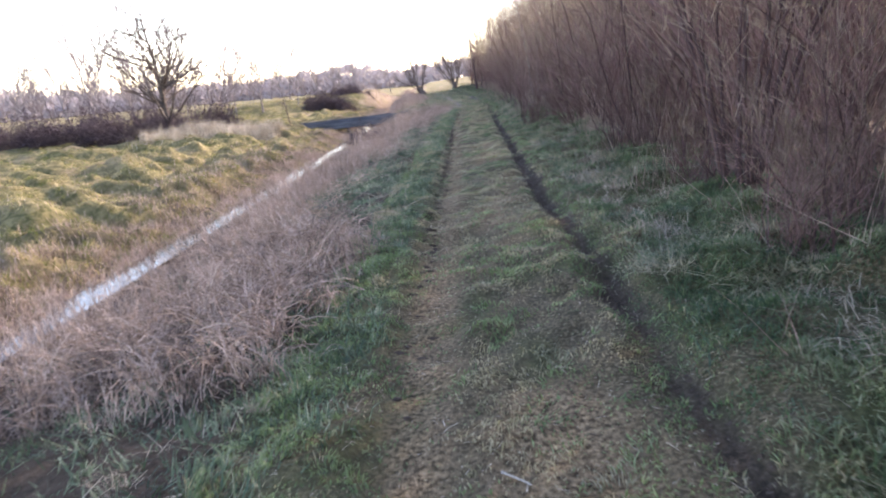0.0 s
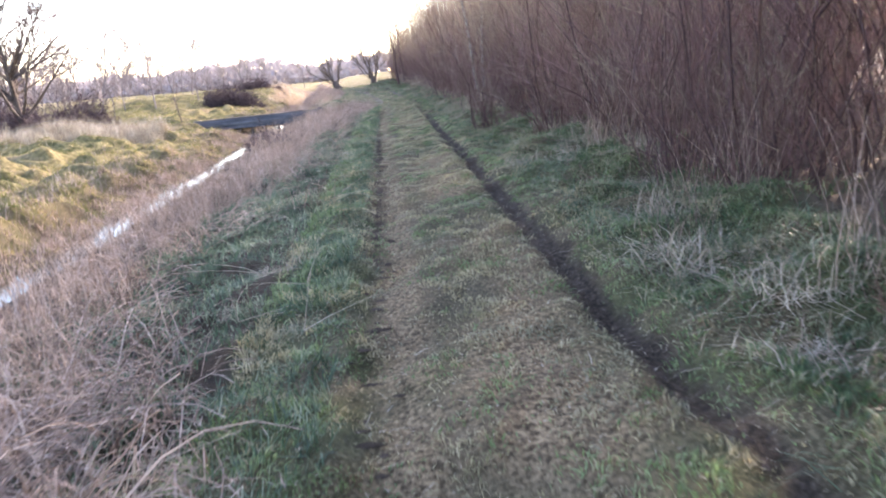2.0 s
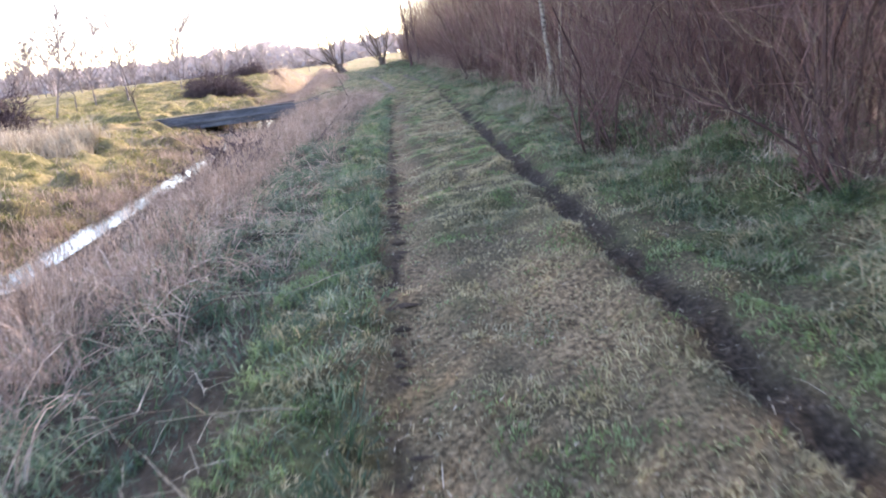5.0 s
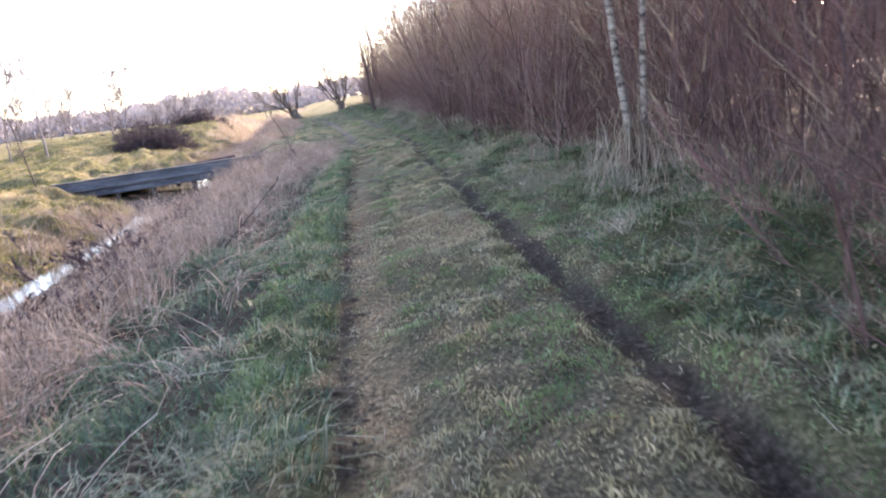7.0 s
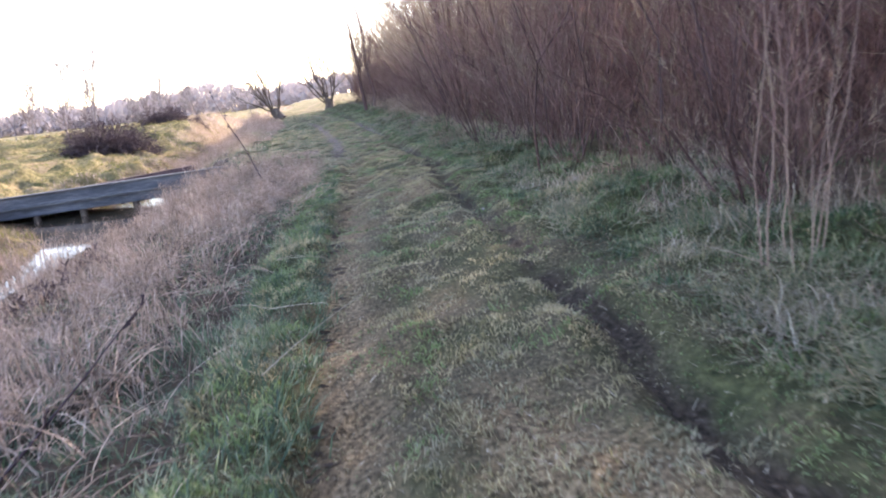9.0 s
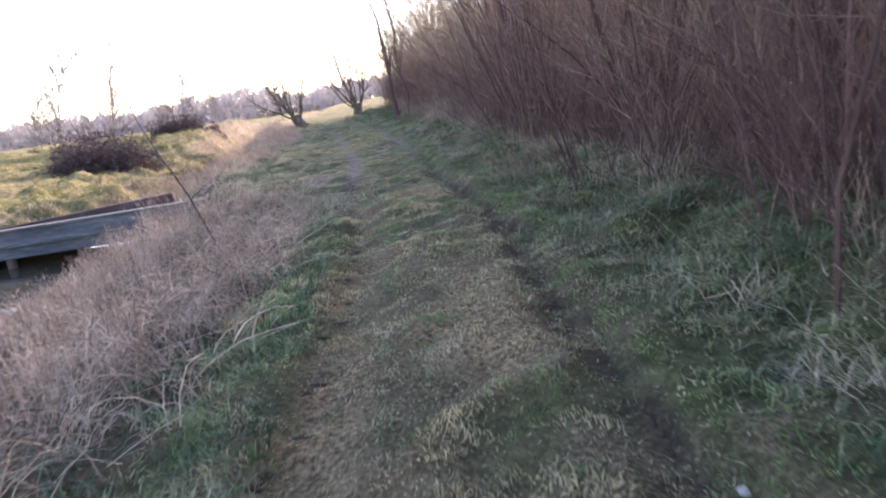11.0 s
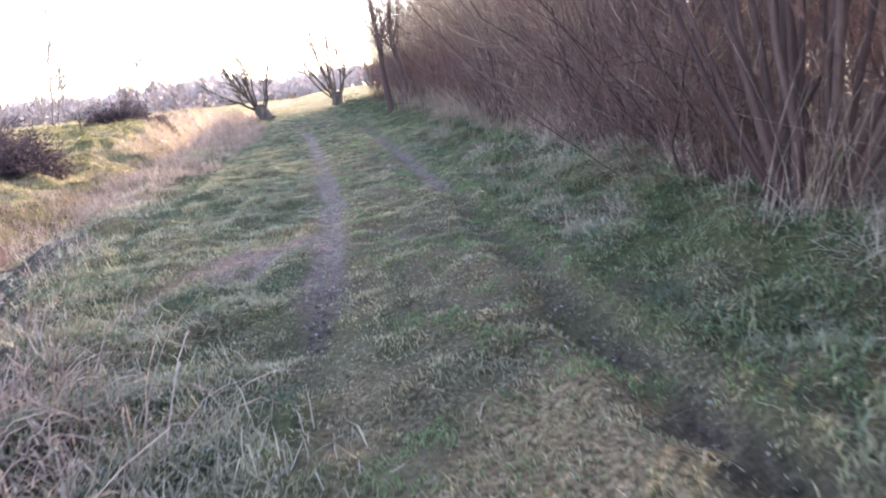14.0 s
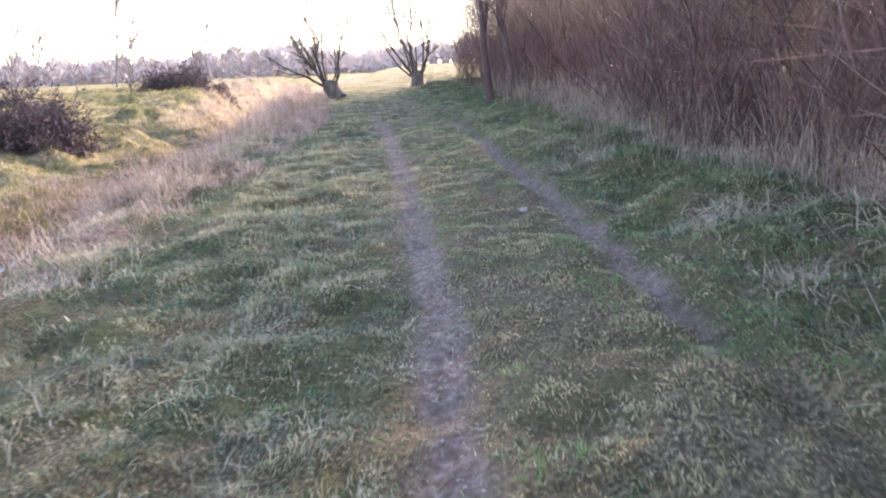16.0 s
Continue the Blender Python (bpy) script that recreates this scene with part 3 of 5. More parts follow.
def turf():
    r = np.random.default_rng(21)
    x, y = scatter(700000, -3.0, 2.7, -3.2, 60, r)
    fx, fy = scatter(40000, -3.0, 2.6, 60, 77, r)
    x, y = np.concatenate([x, fx]), np.concatenate([y, fy])
    soil, straw = masks(x, y)
    keep = (r.random(len(x)) > soil * (1.05 - 0.3 * sm(41, 44, y))) & (x > bank_top(y) - 0.2)
    worn = np.exp(-((x - rut_left(y) - 0.05) / 0.22) ** 4) * (y < 40)
    keep &= r.random(len(x)) > straw * (0.35 + 0.5 * worn)
    lump = 0.6 * vnoise(x / 0.14, y / 0.12, 31) + 0.4 * vnoise(x / 0.42, y / 0.36, 37)
    keep &= r.random(len(x)) < 0.26 + 0.74 * sm(0.36, 0.54, lump)
    x, y, lump, worn = x[keep], y[keep], lump[keep], worn[keep]
    n = len(x)
    tall = 0.28 + 1.3 * sm(0.3, 0.75, lump) * (1 - 0.35 * sm(39, 43, y))
    edge = sm(0.9, 1.6, np.abs(x - track(y)))
    ln = (0.026 + 0.032 * edge) * (1 - 0.45 * worn) * tall * r.uniform(0.6, 1.4, n) + 0.02
    head = vnoise(x / 0.3, y / 0.3, 33) * 4 * np.pi
    u = x - track(y)
    green = 0.16 + 0.5 * sm(0.6, 1.0, u) + 0.45 * (1 - sm(2, 7, y)) + 0.1 * sm(34, 44, y) + 0.4 * sm(0.7, 1.1, -u - 0.1)
    patch = 0.6 * vnoise(x / 0.34, y / 0.42, 34) + 0.4 * vnoise(x / 0.15, y / 0.17, 39)
    g = 0.5 + 2.6 * (patch - 0.5) + r.normal(0, 0.13, n) < green
    q = 0.7 * (vnoise(x / 0.5, y / 0.7, 36) - 0.5)
    lush = r.random(n) < 0.25 * sm(0.7, 1.1, u + q) + 0.55 * np.maximum(sm(1.5, 2.1, u + q), 1.4 * sm(0.9, 1.3, u + q) * (1 - sm(6, 9, y)))
    pale = ~lush & (((y > 39) & (r.random(n) < 0.92 * sm(0.6, 1.1, -u + 0.5 * (vnoise(x / 0.5, y / 0.7, 38) - 0.5)))) | (r.random(n) < 0.6 * sm(0.95, 1.3, u - q)))
    grey = 0.6 * vnoise(x / 0.4, y / 0.5, 58) + 0.4 * vnoise(x / 0.16, y / 0.18, 59)
    pale |= ~lush & ~g & (grey + r.normal(0, 0.04, n) > 0.62)
    g = g & ~lush & ~pale
    for sel, mat, name, label in ((lush, M_LUSH, "lush_turf", "deep green turf along the thicket side"), (pale, M_PALEGRASS, "pale_turf", "pale grey-green turf along the verges and by the bridge"), (~g & ~lush & ~pale, M_TURF, "turf", "short worn straw-coloured turf on the track"), (g, M_GREEN, "green_turf", "short green turf patches on the track")):
        q = int(sel.sum())
        v = leaves(lay(x[sel], y[sel]), ln[sel] * 1.15, r.uniform(0.0045, 0.011, q) * (1 + 0.9 * (y[sel] > 60)), r.uniform(0.1, 0.9, q), r, head[sel], 1.1)
        tagged(mesh_object(name, *v, mat), label, "grass", kind="stuff")


def verges():
    r = np.random.default_rng(22)
    xs, ys, ls = [], [], []
    # tufts: clump centres with blades round them
    for u0, u1, y0, y1, clumps, per, tall in ((1.15, 3.0, -3, 60, 1300, 24, 0.17), (-3.0, -1.0, -3, 42, 1100, 24, 0.17), (-4.5, -2.1, 5, 25, 1000, 20, 0.2), (-3.9, -2.6, 25, 31, 160, 24, 0.2), (-4.4, -1.2, 40, 60, 1100, 22, 0.11),
                                              (2.6, 4.0, -3, 64, 500, 22, 0.22), (-3.2, 2.4, 58, 77, 700, 14, 0.15)):
        cx, cy = scatter(clumps, u0, u1, y0, y1, r)
        rad = r.uniform(0.04, 0.13, clumps)
        h = 0.8 * tall * r.uniform(0.4, 1.6, clumps)
        for_x = np.repeat(cx, per) + r.normal(0, 1, clumps * per) * np.repeat(rad, per)
        for_y = np.repeat(cy, per) + r.normal(0, 1, clumps * per) * np.repeat(rad, per)
        xs.append(for_x), ys.append(for_y), ls.append(np.repeat(h, per) * r.uniform(0.5, 1.2, clumps * per))
    x, y, ln = np.concatenate(xs), np.concatenate(ys), np.concatenate(ls)
    soil, _ = masks(x, y)
    k = (soil < 0.4)
    x, y, ln = x[k], y[k], ln[k]
    n = len(x)
    lush = (x - track(y) > 1.2 + 0.55 * sm(5, 9, y) + 0.7 * (vnoise(x / 0.6, y / 0.9, 35) - 0.5)) & (r.random(n) < 0.8)
    for sel, mat, name, label in ((~lush, M_VERGE, "verge_grass", "grey-green grass tufts along the track verge"), (lush, M_LUSH, "lush_grass", "lush dark green grass tufts before the thicket")):
        q = int(sel.sum())
        v = blades(lay(x[sel], y[sel]), ln[sel], r.uniform(0.006, 0.013, q), r.uniform(0.2, 1.35, q), r, segs=2)
        tagged(mesh_object(name, *v, mat), label, "grass", kind="stuff")


def bank_grass():
    r = np.random.default_rng(26)
    y = r.uniform(-3, 62, 120000)
    xb, xe = bank_top(y), ditch(y) + half(y)
    q = r.random(len(y)) ** 1.3
    x = xb + 0.5 - (xb + 0.5 - xe) * q * 0.8
    lump = 0.5 * vnoise(x / 0.22, y / 0.22, 51) + 0.5 * vnoise(x / 0.7, y / 0.8, 52)
    k = (r.random(len(y)) < 0.1 + 0.9 * sm(0.35, 0.6, lump)) & ~((y > 44.6) & (y < 49) & (x < -3.9)) & ~((y > 50) & (y < 52.6) & (x < -4.4) & (r.random(len(y)) < 0.85))
    x, y, lump = x[k], y[k], lump[k]
    n = len(x)
    head = vnoise(x / 0.35, y / 0.35, 53) * 4 * np.pi
    far = y > 38 + 3 * (vnoise(x / 1.5, y / 1.5, 54) - 0.5)
    ln = (0.05 + 0.16 * lump) * r.uniform(0.5, 1.4, n)
    for sel, mat, name, label in ((~far, M_VERGE, "bank_grass", "rough dark green grass on the ditch bank shoulder"), (far, M_PALEGRASS, "pale_bank_grass", "rough pale grey-green grass on the bank by the bridge")):
        q = int(sel.sum())
        v = blades(lay(x[sel], y[sel]), ln[sel], r.uniform(0.008, 0.016, q), r.uniform(0.3, 1.4, q), r, heading=head[sel], spread=0.9)
        tagged(mesh_object(name, *v, mat), label, "grass", kind="stuff")


def foot_grass():
    """Bleached dead grass in loose tufts along the thicket foot and on the bank by the bridge."""
    r = np.random.default_rng(28)
    clumps, per = 520, 34
    cy = r.uniform(-2, 60, clumps)
    cx = 2.75 + 0.8 * track(cy) + r.normal(0, 0.22, clumps)
    k = (vnoise(cx / 0.9, cy / 1.6, 57) > 0.4) & (np.abs(cy - 6.5) > 2.5)
    cx, cy = np.repeat(cx[k], per), np.repeat(cy[k], per)
    n = len(cx)
    h = np.repeat(r.uniform(0.16, 0.5, n // per), per) * r.uniform(0.5, 1.15, n)
    x, y = cx + r.normal(0, 0.075, n), cy + r.normal(0, 0.075, n)
    v = blades(lay(x, y), h, r.uniform(0.004, 0.009, n), r.uniform(0.2, 1.5, n), r, segs=3)
    y = np.concatenate([r.uniform(39, 44, 2600), r.uniform(46, 60, 5200)])
    x = bank_top(y) + r.normal(0.1, 0.45, len(y))
    k = vnoise(x / 0.5, y / 0.6, 60) > 0.45
    x, y = x[k], y[k]
    n = len(x)
    v = join(v, blades(lay(x, y), r.uniform(0.08, 0.3, n), r.uniform(0.005, 0.01, n), r.uniform(0.2, 1.4, n), r, segs=2))
    tagged(mesh_object("dead_grass", *v, M_STRAW), "bleached dead grass tufts along the thicket foot and the bank", "grass", kind="stuff")


def litter():
    r = np.random.default_rng(23)
    x, y = scatter(11000, -2.2, 3.0, -3, 58, r)
    k = r.random(len(x)) < 0.2 + 0.8 * sm(1.1, 1.8, np.abs(x - track(y)))
    x, y = x[k], y[k]
    n = len(x)
    v = blades(lay(x, y, -0.015), r.uniform(0.04, 0.16, n) * (1 + 1.3 * sm(1.1, 1.6, np.abs(x - track(y)))), r.uniform(0.003, 0.007, n), r.uniform(1.15, 1.6, n), r, segs=2, droop=0.1)
    fx, fy = scatter(9000, -1.4, 1.5, -3, 50, r)
    q = len(fx)
    v = join(v, blades(lay(fx, fy, -0.02), r.uniform(0.015, 0.055, q), r.uniform(0.004, 0.009, q), r.uniform(1.2, 1.6, q), r))
    tagged(mesh_object("straw_litter", *v, M_STRAW), "pale dead grass stalks lying flat in the turf", "straw", kind="stuff")


def reeds():
    r = np.random.default_rng(24)
    y = np.concatenate([r.uniform(-4, 78, 165000), r.uniform(51, 78, 14000)])
    xb, xe = bank_top(y), ditch(y) + half(y)
    s = r.random(len(y))
    wide = np.interp(y, [50, 54, 62, 72, 78], [0, 1.1, 1.5, 1.2, 0.9])
    x = xb + 0.1 + wide + (xe - 0.1 - wide - xb) * s
    dens = np.interp(y, [-4, 6, 8, 15, 17, 24, 27, 41, 43, 49, 52, 60, 78], [1, 1, 0.8, 0.75, 1, 1, 1, 1, 0.7, 0.5, 0.6, 0.8, 1])
    start = np.interp(y, [-4, 5, 8, 14, 17, 20, 24, 29, 33, 36, 41, 50, 78], [-0.1, -0.1, 0.4, 0.46, 0.24, 0.3, 0.34, 0.18, 0.12, 0, 0, 0.0, -0.2])
    patch = 0.45 * vnoise(x / 0.9, y / 1.3, 41) + 0.55 * vnoise(x / 0.3, y / 0.34, 46)
    k = (r.random(len(y)) < dens * (0.03 + 0.97 * sm(0.38, 0.64, patch))) & (s > start + 0.15 * (vnoise(x / 0.5, y / 0.7, 42) - 0.5))
    k &= ~((y < 1.0 + 0.5 * (vnoise(x / 0.6, 0 * x, 45) - 0.5)) & (x > -3.6))
    # keep the deck of the bridge and its way clear
    k &= ~((y > 44.2) & (y < 48.8) & (x < -4.35))
    k &= ~((y > 48.8) & (y < 59) & (s > 0.12) & (r.random(len(y)) < np.where((y > 50.4) & (y < 52.4), 0.94, 0.1)))
    low_bank = (y > 52) & (y < 59) & (s > 0.3)
    x, y, s, patch, low_bank = x[k], y[k], s[k], patch[k], low_bank[k]
    n = len(x)
    ln = np.where(low_bank | ((y > 50) & (x > bank_top(y))), 0.6, 1.0) * (0.40 + 0.40 * np.minimum(s * 1.6, 1)) * r.uniform(0.5, 1.3, n) * (0.55 + 0.75 * patch)
    ln = ln * (1 - 0.42 * sm(0.35, 0.6, s) * sm(24, 28, y) * (1 - sm(42, 44, y))) * (1 + 0.45 * (1 - sm(0.05, 0.3, s)) * sm(34, 36, y) * (1 - sm(41, 43, y))) * (1 + 0.5 * sm(0.55, 0.8, s) * sm(31, 32.5, y) * (1 - sm(38, 39.5, y))) * (1 - 0.5 * sm(0.62, 0.95, s) * (1 - sm(44, 48, y)) * (1 - sm(31, 32.5, y) * (1 - sm(38, 39.5, y))) * (0.15 + 0.85 * sm(16, 22, y + 5 * (vnoise(0 * y, y / 2.5, 49) - 0.5))))
    lean = np.abs(r.normal(0.3, 0.38, n)) + 0.25 * (1 - np.minimum(s * 3, 1))
    flat = r.random(n) < 0.3
    lean = np.where(flat, r.uniform(0.9, 1.5, n), lean)
    head = vnoise(x / 0.8, y / 0.8, 43) * 4 * np.pi
    pts = lay(x, y)
    v1 = blades(pts, ln, 0.004 + 0.010 * r.random(n) ** 1.5, lean, r, segs=2, droop=0.7, heading=head, spread=1.0)
    # feathery heads on the upright stems
    tips = v1[0].reshape(-1, 5, 3)[:, 4]
    q = (~flat) & (r.random(n) < 0.55)
    tp = np.repeat(tips[q], 3, 0) + r.normal(0, 0.02, (3 * q.sum(), 3)) - np.array([0, 0, 0.05])
    m = len(tp)
    v2 = blades(tp, r.uniform(0.05, 0.13, m), r.uniform(0.006, 0.012, m), r.uniform(0.2, 1.4, m), r)
    tagged(mesh_object("dry_reed_bank", *join(v1, v2), M_REED), "thick dry pinkish-beige reeds and dead grass on the ditch bank", "reeds", kind="stuff")
    # long bent-over blades in the near verge
    clumps, per = 620, 12
    cy = r.uniform(1.5, 42, clumps)
    cy = np.where((cy > 8) & (cy < 30) & (r.random(clumps) < 0.55), r.uniform(1.8, 6.5, clumps), cy)
    cx = bank_top(cy) - r.uniform(-0.05, 1.9, clumps) - np.interp(cy, [1, 6, 9, 15, 17, 29, 34], [0.3, 0.4, 1.2, 1.2, 0.4, 0.5, 0.0])
    bx = np.repeat(cx, per) + r.normal(0, 0.1, clumps * per)
    by = np.repeat(cy, per) + r.normal(0, 0.1, clumps * per)
    n = len(bx)
    P, R = stems_from(r, lay(bx, by, 0.02), np.repeat(r.uniform(0, 6.28, clumps), per) + r.normal(0, 0.7, n), np.abs(r.normal(0.25, 0.25, n)),
                      r.uniform(0.35, 0.95, n), r.uniform(0.0025, 0.0045, n), 6, bend=r.uniform(0.8, 2.6, n), wob=0.1)
    q = 130
    sy = r.uniform(-1.5, 42, q)
    sx = bank_top(sy) - r.uniform(-0.25, 2.2, q)
    Q, QR = stems_from(r, lay(sx, sy, -0.06), r.uniform(0, 6.28, q), r.uniform(0.9, 1.5, q), r.uniform(0.3, 0.75, q), r.uniform(0.003, 0.006, q), 4, bend=r.uniform(0, 0.5, q), wob=0.04)
    P2, R2 = stems_from(r, Q[:, 0], r.uniform(0, 6.28, q), r.uniform(0.9, 1.5, q), r.uniform(0.3, 0.8, q), r.uniform(0.003, 0.005, q), 4, bend=r.uniform(0, 0.5, q), wob=0.04)
    tagged(mesh_object("lying_reed_stalks", *join(tubes(Q, np.maximum(QR, 0.002), 3), tubes(P2, np.maximum(R2, 0.002), 3)), M_STRAW), "long straight pale stalks lying crosswise over the verge", "reeds", kind="stuff")
    tagged(mesh_object("bent_reed_stalks", *ribbons(P, 3.2 * np.maximum(R, 0.002), r), M_REED), "long pale bent reed stalks collapsed over the verge", "reeds", kind="stuff")
    y = r.uniform(47.5, 66, 6000)
    x = track(y) * np.where(y < 50, 0.8, 0.35) + 0.25 + 2.45 + r.normal(0, 0.28, len(y))
    k = r.random(len(y)) < 0.05 + 0.9 * sm(0.5, 0.75, vnoise(x / 0.4, y / 0.6, 47))
    x, y = x[k], y[k]
    n = len(x)
    v = blades(lay(x, y), r.uniform(0.25, 0.85, n), r.uniform(0.006, 0.012, n), np.abs(r.normal(0.25, 0.3, n)), r, segs=2)
    tagged(mesh_object("pale_foot_grass", *v, M_REED), "pale dry tall grass at the thicket foot", "grass", kind="stuff")
    # reeds along the far water edge
    y = r.uniform(-2, 80, 80000)
    x = ditch(y) - half(y) - r.exponential(1.1, len(y)) - 0.02
    k = (r.random(len(y)) < 0.1 + sm(0.4, 0.68, 0.5 * vnoise(x / 1.1, y / 1.4, 44) + 0.5 * vnoise(x / 0.4, y / 0.4, 48))) & ~((y > 38.5) & (y < 48.8) & (r.random(len(y)) < 0.85))
    x, y = x[k], y[k]
    n = len(x)
    v = blades(lay(x, y), r.uniform(0.10, 0.36, n), r.uniform(0.01, 0.02, n), np.abs(r.normal(0.5, 0.4, n)), r)
    tagged(mesh_object("waterside_sedge", *v, M_REED), "straw-coloured sedge fringe at the far water edge", "reeds", kind="stuff")


def meadow():
    r = np.random.default_rng(25)
    clumps, per = 15500, 13
    cy = r.uniform(-2, 88, clumps)
    cx = ditch(cy) - half(cy) - 0.15 - r.random(clumps) ** 1.6 * 20
    h = 0.35 + 1.3 * vnoise(cx / 0.5, cy / 0.42, 5)
    rad = r.uniform(0.08, 0.2, clumps)
    x = np.repeat(cx, per) + r.normal(0, 1, clumps * per) * np.repeat(rad, per)
    y = np.repeat(cy, per) + r.normal(0, 1, clumps * per) * np.repeat(rad, per)
    k = x < ditch(y) - half(y) - 0.05
    x, y = x[k], y[k]
    n = len(x)
    ln = np.repeat(h * r.uniform(0.07, 0.2, clumps), per)[k] * r.uniform(0.6, 1.2, n)
    head = np.repeat(r.uniform(0, 6.28, clumps), per)[k]
    v = blades(lay(x, y), ln, r.uniform(0.014, 0.03, n), r.uniform(0.4, 1.4, n), r, segs=1, heading=head, spread=0.9)
    tagged(mesh_object("meadow_grass", *v, M_MEADOW), "tussocky yellow-green winter meadow grass", "grass", kind="stuff")
    # round tan tussock near the water
    a, q = r.uniform(0, 6.28, 900), 0.5 * np.sqrt(r.random(900))
    v = blades(lay(-9.35 + q * np.cos(a), 9.2 + q * np.sin(a)), 0.5 * (1 - 0.8 * q) * r.uniform(0.6, 1.1, 900), r.uniform(0.01, 0.02, 900), 0.2 + 1.4 * q, r, segs=2, heading=a, spread=0.4)
    tagged(mesh_object("sedge_tussock", *v, M_TAN), "round tan sedge tussock on the meadow bank", "sedge tussock")
    # tall tan grass by the far hedge
    n = 9000
    x, y = r.uniform(-17.0, -10.2, n), r.normal(0, 0.9, n)
    y = 34.6 + 0.15 * (x + 10) + y
    v = blades(lay(x, y), r.uniform(0.4, 0.95, n), r.uniform(0.012, 0.024, n), np.abs(r.normal(0.2, 0.25, n)), r, segs=2)
    tagged(mesh_object("tan_grass_patch", *v, M_STRAW), "patch of tall tan dead grass in the meadow", "grass", kind="stuff")


def tan_grass():
    r = np.random.default_rng(28)
    x, y = r.uniform(-22, -5, 130000), r.uniform(68, 116, 130000)
    w = np.abs(x - ditch(y)) / half(y)
    k = (r.random(len(x)) < 0.75 * tan_land(x, y)) & (w > 1.1)
    x, y = x[k], y[k]
    n = len(x)
    v = blades(lay(x, y), r.uniform(0.15, 0.5, n), r.uniform(0.02, 0.04, n), np.abs(r.normal(0.5, 0.4, n)), r)
    tagged(mesh_object("tan_slope_grass", *v, M_TAN), "pale tan dead grass on the sunlit end of the dike", "grass", kind="stuff")


def verge_stalks():
    r = np.random.default_rng(27)
    n = 280
    y = r.uniform(0, 50, n)
    x = track(y) + 1.3 + 1.7 * r.random(n) ** 0.8
    P, R = stems_from(r, lay(x, y, 0.02), r.uniform(0, 6.28, n), r.uniform(0.2, 1.45, n), r.uniform(0.3, 0.95, n), r.uniform(0.0025, 0.005, n), 5, bend=r.normal(0.1, 0.35, n), wob=0.06)
    tagged(mesh_object("leaning_verge_stalks", *tubes(P, np.maximum(R, 0.0018), 3), M_REED), "single pale dead stalks leaning over the verge grass", "weed stalks", kind="stuff")


verge_stalks(), turf(), verges(), bank_grass(), foot_grass(), litter(), reeds(), meadow(), tan_grass()


# ---- woody plants ----
def branch(rng, P, R, n, K, ang, ratio, up=0.5, smin=0.25, rr=0.55, taper=0.6, wob=0.05):
    """n children on each parent line."""
    N, KP, _ = P.shape
    i = np.repeat(np.arange(N), n)
    s = rng.uniform(smin, 1.0, len(i)) * (KP - 1.001)
    k = s.astype(int)
    f = (s - k)[:, None]
    base = P[i, k] * (1 - f) + P[i, k + 1] * f
    rad = R[i, k] * (1 - f[:, 0]) + R[i, k + 1] * f[:, 0]
    T = P[i, k + 1] - P[i, k]
    T /= np.maximum(np.linalg.norm(T, axis=1, keepdims=True), 1e-9)
    plen = np.linalg.norm(np.diff(P, axis=1), axis=2).sum(1)[i]
    q = rng.normal(0, 1, (len(i), 3))
    q -= (q * T).sum(1, keepdims=True) * T
    q /= np.linalg.norm(q, axis=1, keepdims=True)
    a = ang * rng.uniform(0.7, 1.3, len(i))[:, None]
    D = T * np.cos(a) + q * np.sin(a)
    ln = plen * ratio * (1 - taper * (s / KP)) * rng.uniform(0.6, 1.25, len(i))
    out = [base]
    for j in range(K - 1):
        D = D + np.array([0, 0, up / K]) + rng.normal(0, wob, D.shape)
        D /= np.linalg.norm(D, axis=1, keepdims=True)
        out.append(out[-1] + D * (ln / (K - 1))[:, None])
    C = np.stack(out, 1)
    r0 = np.minimum(rad * rr * 1.3, rad)
    return C, r0[:, None] * (1 - 0.8 * np.linspace(0, 1, K)[None])


def thin(P, w, rng):
    """Flat slivers along two-point lines, for the finest twigs."""
    N = len(P)
    d = P[:, -1] - P[:, 0]
    q = np.cross(d, rng.normal(0, 1, (N, 3)))
    q *= (w / 2) / np.maximum(np.linalg.norm(q, axis=1, keepdims=True), 1e-9)
    v = np.stack([P[:, 0] - q, P[:, 0] + q, P[:, -1]], 1)
    return v.reshape(-1, 3), np.arange(3 * N).reshape(-1, 3)


def thing(name, m=None):
    e = new(name)
    e.empty_display_size = 0.2
    if m is not None:
        e.matrix_basis = m
    return e


